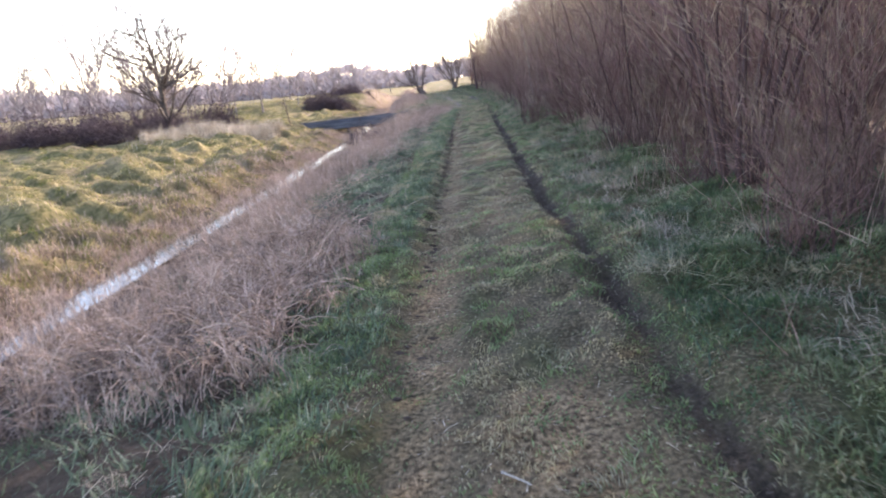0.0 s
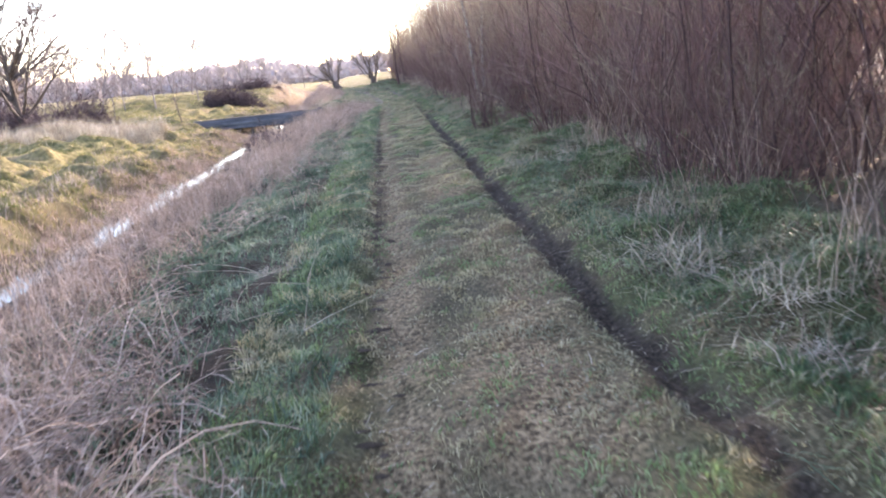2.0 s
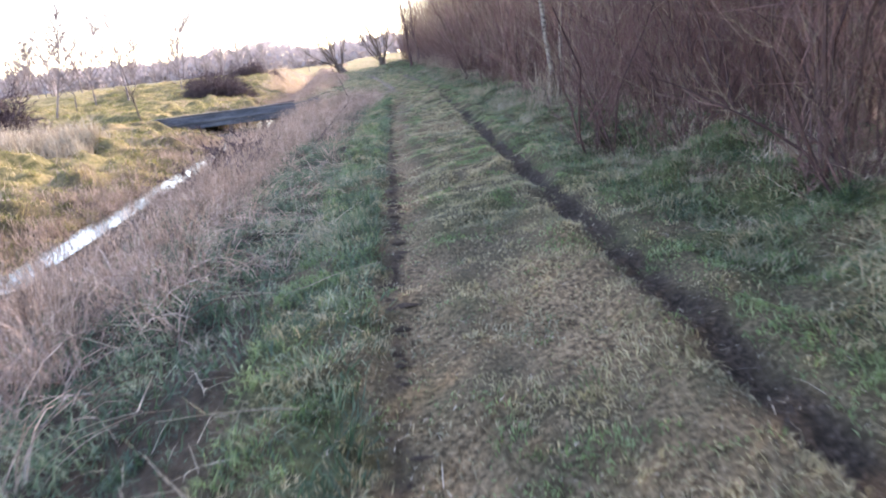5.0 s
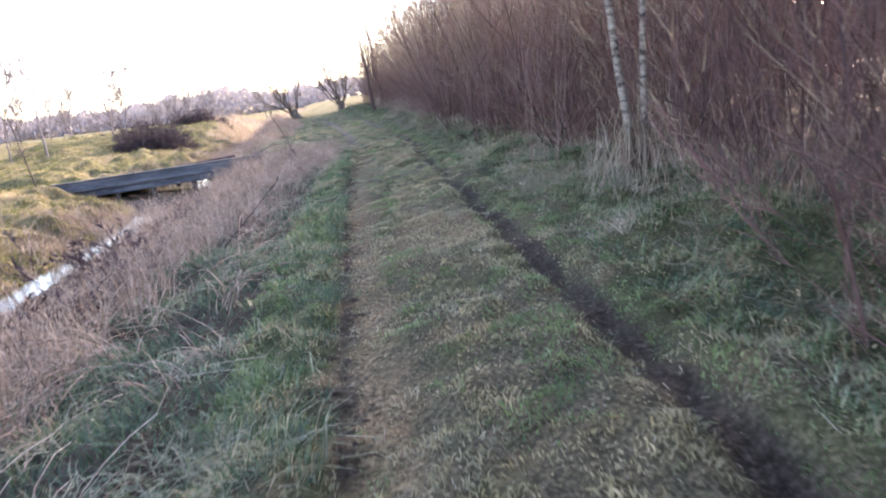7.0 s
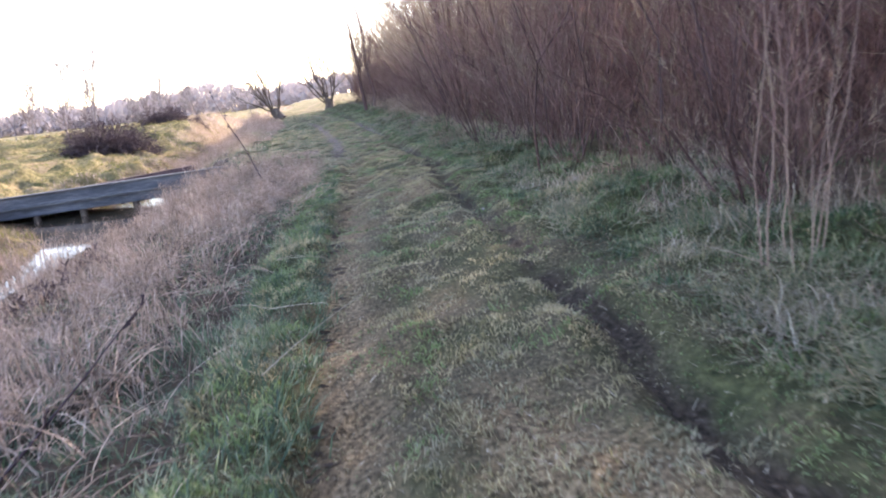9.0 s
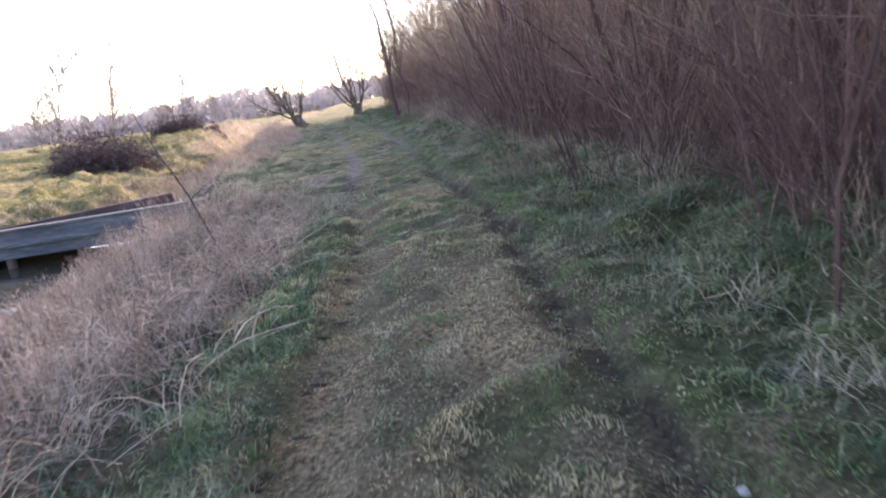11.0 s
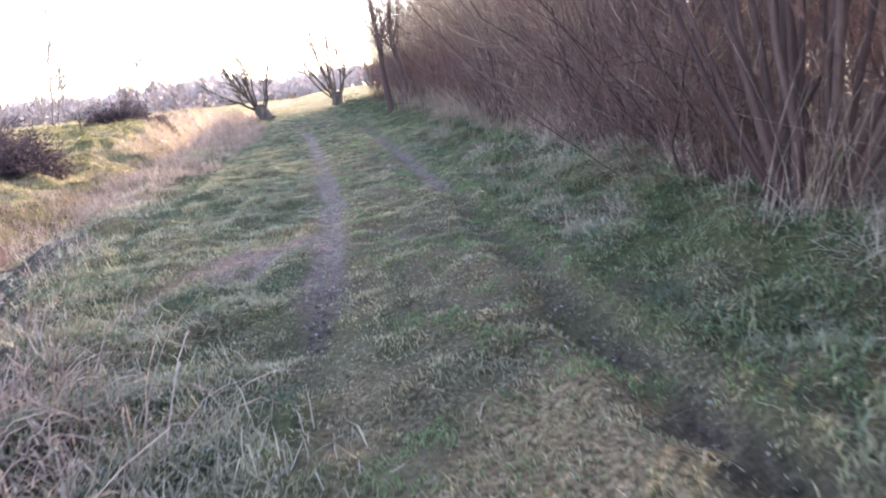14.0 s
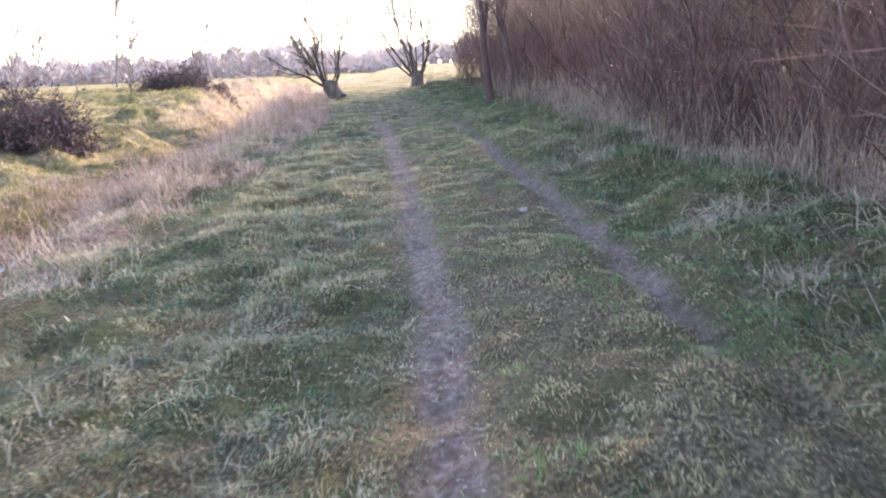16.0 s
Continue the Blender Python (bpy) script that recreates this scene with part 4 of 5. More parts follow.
def shrub(seed, n, tall, spread, twigs=5, width=0.0075, rods=6):
    """A coppiced thicket shrub: many crooked rods from one stool, reddish side twigs and olive young shoots above."""
    r = np.random.default_rng(seed)
    ob = thing("thicket_shrub")
    base = np.stack([r.normal(0, 0.24, n), r.normal(0, 0.24, n), np.full(n, -0.15)], 1)
    P, R = stems_from(r, base, r.uniform(0, 2 * np.pi, n), np.abs(r.normal(0.06, spread, n)), tall * r.uniform(0.3, 1.08, n),
                      0.003 + 0.015 * r.random(n) ** 3, 7, bend=r.normal(0.1, 0.3, n), wob=0.26)
    big = np.argsort(-R[:, 0])[:rods]
    for q in big:
        mesh_object("rod", *tubes(P[q:q + 1], R[q:q + 1] * 1.1, 4), M_BARK, ob)
    rest = np.setdiff1d(np.arange(n), big)
    lean = tubes(P[rest], R[rest], 3) if rods else ribbons(P[rest][:, ::2], 2.2 * R[rest][:, ::2], r)
    tagged(mesh_object("rod_tangle", *lean, M_BARK, ob), kind="stuff")
    C, S = branch(r, P, R, twigs + (5 if rods else 0), 3, 0.55, 0.34, up=0.6, smin=0.08, taper=0.5, wob=0.16)
    D, _ = branch(r, C, S, 8 if rods else 4, 2, 0.6, 0.45, up=0.4, smin=0.1)
    E, _ = branch(r, P, R, 12 if rods else 3, 2, 0.6, 0.09, up=0.5, smin=0.04, taper=0.3)
    D = np.concatenate([D, E])
    high = tall * r.normal(0.36, 0.13, len(D)) < D[:, 0, 2]
    tip = tall * r.normal(0.42, 0.12, len(C)) < C[:, 0, 2]
    W = np.clip(1.6 * S, 0.5 * width, max(0.007, width))
    tagged(mesh_object("twig_tangle", *join(ribbons(C[~tip], W[~tip], r), thin(D[~high], width, r)), M_TWIG, ob), kind="stuff")
    tagged(mesh_object("shoot_tangle", *join(ribbons(C[tip], W[tip], r), thin(D[high], width, r)), M_SHOOT, ob), kind="stuff")
    return ob


def thicket():
    r = np.random.default_rng(51)
    kinds = [shrub(60, 28, 6.0, 0.26), shrub(61, 32, 5.4, 0.3), shrub(62, 24, 6.8, 0.22), shrub(63, 36, 4.8, 0.34)]
    low = [shrub(67, 34, 2.2, 0.36, 3, 0.006, 4), shrub(68, 28, 1.7, 0.42, 3, 0.006, 4)]
    rear = [shrub(64, 22, 6.6, 0.16, 5, 0.042, 0), shrub(65, 24, 6.0, 0.2, 5, 0.042, 0)]
    deep = [shrub(66, 16, 7.0, 0.2, 3, 0.12, 0)]
    words = ["dense bare reddish-brown thicket shrub beside the grassy track", "bare leaning rods of a thicket shrub at the track edge",
             "tall slender bare thicket shrub with upright rods", "low bushy bare thicket shrub with tangled twigs",
             "bare dense thicket shrub standing deeper in the wood", "bare dense thicket shrub standing deeper in the wood"]
    for ob, w in zip(kinds + rear + deep + low, words + words[-1:] + ["low tangled reddish undergrowth bush at the thicket foot"] * 2):
        tagged(ob, w, "shrub", "shrubs of the thicket")
    first = {id(k): True for k in kinds + rear + low}
    far_rows = []
    for row, (off, gap, y1, some) in enumerate(((3.15, 1.15, 78, kinds), (4.3, 1.35, 79, kinds), (5.7, 1.6, 80, rear), (2.85, 2.4, 58, low),
                                                (7.3, 1.8, 81, rear), (9.2, 2.0, 82, rear), (11.5, 1.7, 82, deep), (14, 1.8, 82, deep))):
        y = -7.0
        while y < y1:
            k = some[r.integers(len(some))]
            shift = float(track(y)) * (0.8 if y < 50 else 0.3) + (0.28 if y >= 50 else 0) + 0.5 * float(sm(54, 60, y)) - float(np.interp(y, [61, 66, 70, 80], [0, 1.3, 2.0, 2.4]))
            x = off + shift + r.normal(0, 0.28) + (0.35 * math.sin(y * 0.55) if row < 2 else 0)
            s = r.uniform(0.72, 1.18)
            lean = Euler((r.normal(0, 0.05), r.normal(-0.025, 0.06) if row in (0, 1, 3) else 0, 0)).to_matrix().to_4x4()
            m = Matrix.Translation((x, y, float(height(x, y)))) @ lean @ Matrix.Rotation(r.uniform(0, 6.28), 4, "Z")
            if row in (0, 3) and min(abs(y - q) for q in (42.6, 24.85, 4.8, 7.6)) < (0.9 if row else 1.3):
                y += 0.5
                continue
            if row > 3:
                far_rows.append((k, m @ Matrix.Scale(s, 4)))
            elif first.pop(id(k), False):
                k.matrix_basis = m
            else:
                copy_thing(k, m).scale = (s, s, s)
            y += gap * r.uniform(0.7, 1.3)
    # what stands deeper in the wood cannot be counted
    for part_name, mat in (("rod_tangle", M_BARK), ("twig_tangle", M_TWIG), ("shoot_tangle", M_SHOOT)):
        pieces, cache = [], {}
        for k, m in far_rows:
            for c in k.children:
                if c.name.split(".")[0] == part_name:
                    if c.data.name not in cache:
                        v, t = np.empty(3 * len(c.data.vertices), np.float32), np.empty(3 * len(c.data.polygons), np.int32)
                        c.data.vertices.foreach_get("co", v)
                        c.data.loops.foreach_get("vertex_index", t)
                        cache[c.data.name] = (v.reshape(-1, 3), t.reshape(-1, 3))
                    v, t = cache[c.data.name]
                    a = np.array(m)
                    pieces.append((v @ a[:3, :3].T + a[:3, 3], t))
        name = "deep_thicket_" + part_name.split("_")[0] + "s"
        tagged(mesh_object(name, *join(*pieces), mat), "dense bare brown wood deeper behind the thicket edge", "thicket", kind="stuff")
    for k in deep:
        for c in list(k.children):
            bpy.data.objects.remove(c)
        bpy.data.objects.remove(k)


thicket()


def tree_parts(ob, trunk, limbs, rest, mat):
    """A trunk, its limbs one by one, and the twigs that nobody could count."""
    mesh_object("trunk", *trunk, mat, ob, smooth=True)
    for P, R in zip(*limbs):
        mesh_object("limb", *tubes(P[None], R[None], 5), mat, ob, smooth=True)
    tagged(mesh_object("twig_tangle", *rest, mat, ob), kind="stuff")


def pollard(name, x, y, tilts, tall, lean, seed, label, stem=0.8):
    """A squat leaning trunk with crooked limbs; tilts: each limb's lean towards the ditch, in radians."""
    r = np.random.default_rng(seed)
    ob = thing(name, pose(x, y, float(height(x, y)) - 0.1))
    z = np.linspace(0, 1, 5)
    P = np.stack([lean * z * 0.9, 0.1 * z, stem * z], 1)[None]
    R = np.array([[0.44, 0.35, 0.31, 0.34, 0.22]])
    trunk = tubes(P, R, 10)
    tilts = np.array(tilts)
    n = len(tilts)
    base = P[0, -2][None] + r.normal(0, 0.1, (n, 3)) * [1, 1, 0.6] - np.stack([0.16 * np.sign(tilts), 0 * tilts, 0 * tilts], 1)
    az = np.where(tilts > 0, np.pi, 0) + r.normal(0, 0.45, n)
    L, S = stems_from(r, base, az, np.abs(tilts), tall * r.uniform(0.7, 1.05, n), r.uniform(0.032, 0.065, n), 8, bend=r.normal(-0.1, 0.15, n), wob=0.14)
    C, CS = branch(r, L, S, 12, 4, 0.5, 0.36, up=0.5, smin=0.2, wob=0.14)
    D, _ = branch(r, C, CS, 14, 2, 0.6, 0.5, up=0.3)
    tree_parts(ob, trunk, (L, S), join(tubes(C, np.maximum(CS, 0.009), 3), thin(D, 0.022, r)), M_DARK)
    return tagged(ob, label, "willow tree", "pollard willows")


pollard("pollard_willow", -5.25, 74.0, (0.62, 0.52, 0.44, 0.36, 0.28, 0.16, 0.05, -0.12, -0.22, -0.3, 1.15, 0.8), 3.7, -0.45, 71, "leaning bare pollard willow with few spreading limbs beside the track", 0.75)
pollard("pollard_willow", -1.9, 78.0, (0.55, 0.5, 0.46, 0.4, 0.33, 0.25, 0.16, 0.06, -0.06, -0.15, -0.25, 0.58, 0.3, -0.35), 5.2, 0.0, 72, "bare pollard willow with a dense fan of upright limbs", 0.8)


def bare_tree(name, x, y, tall, r0, seed, label, limbs=26, ang=0.9, ratio=0.45, mat=None, lean=(0.0, 0.0), up=0.4, twig=0.03, smin=0.22, group="", wob=0.06, slim=0.55):
    r = np.random.default_rng(seed)
    ob = thing(name, pose(x, y, float(height(x, y)) - 0.1))
    P, R = stems_from(r, np.zeros((1, 3)), np.array([lean[1]]), np.array([lean[0]]), np.array([tall]), np.array([r0]), 10, wob=wob, bend=0.05)
    C, S = branch(r, P, R, limbs, 5, ang, ratio, up=up, smin=smin, taper=0.85)
    D, DS = branch(r, C, S, 5, 3, 0.7, 0.5, up=0.3, smin=0.2)
    E, _ = branch(r, D, DS, 4, 2, 0.7, 0.55, up=0.2)
    mat = mat or M_DARK
    S, DS = slim * S, slim * DS
    tree_parts(ob, tubes(P, R, 7), (C, np.maximum(S, 0.007)), join(tubes(D, np.maximum(DS, 0.005), 3), thin(E, twig, r)), mat)
    return tagged(ob, label, "tree", group)


bare_tree("bare_tree", -16.8, 35.9, 7.6, 0.16, 80, "bare dark tree with a straight leader above the bramble hedge", 64, 1.0, 0.72, lean=(0.06, 3.0), up=0.35, twig=0.028, smin=0.12, slim=0.75)
bare_tree("bare_tree", 0.4, 63.1, 6.6, 0.12, 81, "dark slender bare tree at the thicket edge", 16, 0.5, 0.36, mat=M_BARK, lean=(0.14, 3.1), twig=0.014, slim=0.4, smin=0.2, wob=0.12)
bare_tree("bare_tree", 0.85, 62.9, 6.6, 0.12, 82, "dark slender upright bare tree at the thicket edge", 14, 0.5, 0.36, mat=M_BARK, lean=(0.04, 2.8), twig=0.014, slim=0.4, smin=0.2, wob=0.12)
bare_tree("sapling", -12.2, 44.0, 4.0, 0.035, 83, "thin bare sapling beside the bridge end", 12, 0.6, 0.3, lean=(0.12, 3.3), twig=0.012, smin=0.2)
bare_tree("sapling", -2.38, 38.3, 2.5, 0.019, 84, "leaning dark thin sapling in the dry reeds", 6, 0.5, 0.12, mat=M_BRAMBLE, lean=(0.36, 3.0), twig=0.008, smin=0.4)
bare_tree("sapling", -2.85, 26.9, 1.5, 0.012, 85, "leaning dark thin sapling in the dry reeds", 4, 0.5, 0.12, mat=M_BRAMBLE, lean=(0.8, 0.2), twig=0.008, smin=0.4, wob=0.03)
bare_tree("stunted_shrub", -15.4, 77.6, 1.5, 0.05, 86, "small stunted bare shrub on the grassy mound", 9, 0.9, 0.4, twig=0.03)


def coppice(x, y, n, tall, fan, seed, label, mat=M_BARK, thick=1.0, name="coppiced_alder"):
    r = np.random.default_rng(seed)
    ob = thing(name, pose(x, y, float(height(x, y)) - 0.1))
    a = r.uniform(0, 2 * np.pi, n)
    base = np.stack([0.16 * np.cos(a), 0.16 * np.sin(a), np.zeros(n)], 1)
    P, R = stems_from(r, base, a + r.normal(0, 0.3, n), np.abs(r.normal(fan, 0.12, n)), tall * r.uniform(0.75, 1.1, n), thick * r.uniform(0.022, 0.05, n), 9,
                      bend=r.normal(-0.12, 0.12, n), wob=0.08)
    C, S = branch(r, P, R, 6, 4, 0.55, 0.3, up=0.5, smin=0.3)
    D, _ = branch(r, C, S, 5, 2, 0.6, 0.5, up=0.3)
    for q in range(n):
        mesh_object("stem", *tubes(P[q:q + 1], R[q:q + 1], 6), mat, ob, smooth=True)
    tagged(mesh_object("twig_tangle", *join(tubes(C, np.maximum(S, 0.004), 3), thin(D, 0.012, r)), M_TWIG, ob), kind="stuff")
    tagged(ob, label, "tree", "coppiced trees")


coppice(2.5, 42.5, 22, 6.2, 0.22, 95, "dark many-stemmed coppiced tree fanning from one stool", M_BARK, 0.8)
coppice(1.85, 27.1, 8, 2.5, 0.05, 97, "pale many-stemmed young shrub standing forward of the thicket", M_ROD, 0.13, "young_shrub")
coppice(2.45, 9.9, 12, 2.0, 0.22, 98, "brown many-stemmed young shrub at the thicket foot", M_BARK, 0.2, "young_shrub")
coppice(2.0, 37.3, 14, 2.6, 0.34, 99, "brown leaning young shrub standing forward of the thicket", M_BARK, 0.25, "young_shrub")
coppice(2.75, 4.8, 12, 4.5, 0.25, 94, "dark many-stemmed coppiced tree at the thicket edge", M_BARK, 0.8)
coppice(2.9, 37.6, 12, 5.5, 0.24, 96, "leaning many-stemmed coppiced tree at the thicket edge", M_BARK, 0.55)


def reaching_rods():
    r = np.random.default_rng(93)
    spots = [(r.uniform(2.75, 3.3), y + r.uniform(-0.4, 0.4)) for y in np.arange(2.0, 60.0, 2.1)]
    spots.append((3.2, 47.6))
    for x, y in spots:
        x = x + float(track(y)) * (0.8 if y < 50 else 0.4)
        P, R = stems_from(r, np.array([[0, 0, r.uniform(0.0, 0.9)]]), np.array([np.pi + r.normal(0, 0.7)]), np.array([r.uniform(0.35, 1.0)]),
                          np.array([r.uniform(1.1, 2.3)]), np.array([r.uniform(0.006, 0.011)]), 8, bend=r.uniform(-0.3, 0.7), wob=0.16)
        if y == 47.6:
            P, R = stems_from(r, np.array([[0, 0, 0.1]]), np.array([np.pi + 0.3]), np.array([1.02]), np.array([2.5]), np.array([0.014]), 8, bend=0.05, wob=0.05)
        C, S = branch(r, P, R, 7, 3, 0.6, 0.3, up=0.3, smin=0.3)
        D, DS = branch(r, C, S, 3, 2, 0.6, 0.5, up=0.2)
        ob = mesh_object("reaching_rod", *join(tubes(P, R, 4), tubes(C, np.maximum(S, 0.0025), 3), thin(D, 0.006, r)), M_BARK if int(y) % 3 and y != 47.6 else M_ROD)
        ob.matrix_basis = pose(x, y, float(height(x, y)) - 0.05)
        tagged(ob, "bare rod arching out of the thicket over the verge", "branch", "arching thicket rods")


reaching_rods()


def birch():
    r = np.random.default_rng(90)
    ob = thing("birch_tree", pose(2.33, 24.85, float(height(2.33, 24.85)) - 0.08))
    base = np.array([[-0.05, 0, 0], [0.08, 0.04, 0]])
    P, R = stems_from(r, base, np.array([3.2, 3.0]), np.array([0.17, 0.03]), np.array([7.5, 7.8]), np.array([0.047, 0.04]), 12, bend=-0.06, wob=0.05)
    for i in range(2):
        mesh_object("trunk", *tubes(P[i:i + 1], R[i:i + 1], 9), M_BIRCH, ob, "white peeling birch trunk with dark scars", smooth=True)
    for i in range(2):
        mesh_object("root_bark", *tubes(P[i:i + 1, :2] , R[i:i + 1, :2] * np.array([[1.9, 1.06]]), 9), M_DARK, ob, "dark fissured bark at the trunk foot", smooth=True)
    C, S = branch(r, P, R, 16, 5, 0.7, 0.28, up=0.5, smin=0.3, taper=0.6)
    D, _ = branch(r, C, S, 7, 2, 0.7, 0.4, up=-0.2)
    for q in range(len(C)):
        mesh_object("limb", *tubes(C[q:q + 1], np.maximum(S[q:q + 1], 0.004), 3), M_DARK, ob)
    tagged(mesh_object("twig_tangle", *thin(D, 0.012, r), M_TWIG, ob), kind="stuff")
    tagged(ob, "twin-stemmed white birch among dry stalks at the thicket edge", "birch tree")


birch()


def birch_foot_stalks():
    r = np.random.default_rng(92)
    n = 120
    a = r.uniform(0, 2 * np.pi, n)
    q = r.uniform(0.25, 0.75, n)
    x, y = 2.33 + q * np.cos(a), 24.8 + q * np.sin(a)
    P, R = stems_from(r, lay(x, y, 0.03), a + np.pi + r.normal(0, 0.5, n), np.clip(q * r.uniform(0.5, 1.1, n), 0, 1.0), r.uniform(0.45, 1.15, n), r.uniform(0.0028, 0.0048, n), 5,
                      bend=r.normal(0, 0.2, n), wob=0.06)
    tagged(mesh_object("leaning_dead_stalks", *tubes(P, np.maximum(R, 0.0025), 4), M_STRAW), "pale dead stalks leaning round the birch foot", "weed stalks", kind="stuff")


birch_foot_stalks()


def bramble(x, y, wide, deep, tall, n, seed, label, name="bramble_bush"):
    r = np.random.default_rng(seed)
    ob = thing(name, pose(x, y, float(height(x, y)) - 0.1))
    q = np.sqrt(r.random(n)) * 0.85
    a = r.uniform(0, 2 * np.pi, n)
    bx, by = q * np.cos(a) * wide / 2, q * np.sin(a) * deep / 2
    bz = height(bx + x, by + y) - height(x, y)
    base = np.stack([bx, by, bz], 1)
    cap = tall * np.maximum(1 - 0.9 * q ** 1.5, 0.1)
    P, R = stems_from(r, base, a + r.normal(0, 0.9, n), np.abs(r.normal(0.3, 0.25, n)), cap * r.uniform(0.75, 1.2, n), np.full(n, 0.011), 5,
                      bend=r.uniform(0.4, 1.5, n), wob=0.1)
    tagged(mesh_object("cane_tangle", *ribbons(P, 2.2 * R, r), M_BRAMBLE, ob), kind="stuff")
    C, S = branch(r, P, R, 5, 3, 0.7, 0.42, up=-0.1, smin=0.2, wob=0.15)
    D, _ = branch(r, C, S, 4, 2, 0.7, 0.6, up=0.1)
    tagged(mesh_object("twig_tangle", *join(ribbons(C, np.maximum(2 * S, 0.014), r), thin(D, 0.036, r)), M_BRAMBLE, ob), kind="stuff")
    tagged(ob, label, "bush", "bramble bushes")


bramble(-13.75, 64.2, 3.7, 3.0, 2.6, 640, 100, "dense dark purple-brown bramble mound on the meadow")
bramble(-11.9, 63.4, 2.2, 1.6, 1.1, 160, 103, "trailing dark brambles at the mound of the meadow")
bramble(-14.9, 82.0, 3.4, 3.0, 1.8, 420, 101, "low dark bramble thicket on the grassy mound")
bramble(-12.6, 80.6, 3.4, 1.8, 0.7, 240, 102, "low trailing tail of dark brambles down the grassy mound")
for i, (bx, by, w, t) in enumerate(((-16.2, 37.0, 5.5, 2.7), (-20.2, 38.3, 6, 2.9), (-24.5, 39.6, 6, 2.9), (-29, 40.6, 6, 3.0), (-33.5, 41.0, 6, 2.8))):
    bramble(bx, by, w, 3.4, t, 480, 110 + i, "tangled dark bramble hedge bush along the far meadow edge")

for i, (bx, by, n, t) in enumerate(((-4.4, 28.2, 40, 1.1), (-5.0, 33.6, 26, 1.0), (-4.5, 25.6, 44, 1.15), (-5.2, 30.4, 36, 1.1))):
    bramble(bx, by, 1.5, 1.1, t, n, 120 + i, "few dark arching bramble canes on the ditch bank")

# ---- the far side ----
def far_woods():
    r = np.random.default_rng(120)
    n = 60000
    a = r.uniform(-1.35, 0.75, n)
    d = r.uniform(230, 330, n)
    x, y = d * np.sin(a), d * np.cos(a) + 40
    tall = 5.5 + 6 * vnoise(a * 22, 0 * a, 61) + 5 * vnoise(a * 90, 0 * a, 62)
    z0 = height(x, y, False)
    hgt = tall * r.random(n) ** 0.6
    ln = r.uniform(1.0, 2.6, n)
    pts = np.stack([x, y, z0 + hgt * 0.8 - 0.8], 1)
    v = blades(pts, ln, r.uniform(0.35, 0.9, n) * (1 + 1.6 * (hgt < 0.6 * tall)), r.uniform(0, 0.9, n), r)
    tagged(mesh_object("far_woods", *v, M_FAR_HAZE), "hazy bare winter woodland along the horizon", "woodland", kind="stuff")


far_woods()


def far_tree(seed, tall):
    r = np.random.default_rng(seed)
    ob = thing("far_tree")
    P, R = stems_from(r, np.zeros((1, 3)), np.zeros(1), np.array([0.05]), np.array([tall]), np.array([tall * 0.0095]), 8, wob=0.1)
    C, S = branch(r, P, R, 34, 4, 0.8, 0.4, up=0.5, smin=0.2, taper=0.7)
    D, _ = branch(r, C, S, 9, 2, 0.7, 0.5, up=0.3)
    mesh_object("trunk", *tubes(P, R, 5), M_FARTREE_HAZE, ob)
    tagged(mesh_object("crown", *join(ribbons(C, np.maximum(2 * S, 0.05), r), thin(D, 0.07, r)), M_FARTREE_HAZE, ob), kind="stuff")
    return tagged(ob, "slender bare tree standing in the distance", "tree", "far bare trees")


def far_trees():
    r = np.random.default_rng(130)
    kinds = [far_tree(131, 7), far_tree(132, 10), far_tree(133, 5.5)]
    spots = []
    for i in range(44):
        a = r.uniform(-0.72, -0.08)
        d = r.uniform(95, 210)
        spots.append((d * math.sin(a) - 2, d * math.cos(a) + 10))
    for x, y in ((-30, 62), (-33, 66), (-36, 60), (-40, 70), (-44, 66), (-38, 76), (-48, 74), (-52, 80), (-34, 84), (-29, 92), (-32, 100), (-36, 95), (-39, 104), (-43, 97), (-46, 108), (-50, 100), (-54, 110), (-58, 104), (-62, 98), (-24, 52), (-26, 55), (-21, 58), (-28, 50), (-19.5, 63), (-23, 66), (-17.8, 70), (-31, 55), (-25.5, 60), (-20.5, 54)):
        spots.append((x, y))
    for i, (x, y) in enumerate(spots):
        k = kinds[i % 3]
        s = r.uniform(0.75, 1.2)
        m = pose(x, y, float(height(x, y, False)) - 0.1, r.normal(0, 3), r.normal(0, 3), r.uniform(0, 360))
        if i < 3:
            k.matrix_basis = m
        else:
            copy_thing(k, m).scale = (s, s, s)


far_trees()


# ---- the bridge ----
def box(bm, x0, x1, y0, y1, z0, z1, bevel=0.012):
    g = bmesh.ops.create_cube(bm, size=1)
    for v in g["verts"]:
        v.co = Vector(((x0 + x1) / 2 + v.co.x * (x1 - x0), (y0 + y1) / 2 + v.co.y * (y1 - y0), (z0 + z1) / 2 + v.co.z * (z1 - z0)))
    if bevel:
        es = list({e for v in g["verts"] for e in v.link_edges})
        bmesh.ops.bevel(bm, geom=es, offset=bevel, segments=2, affect="EDGES")


def part(name, bm, mat, parent, label=""):
    me = bpy.data.meshes.new(name)
    bm.to_mesh(me)
    bm.free()
    me.materials.append(mat)
    ob = new(name, me)
    ob.parent = parent
    return tagged(ob, label) if label else ob


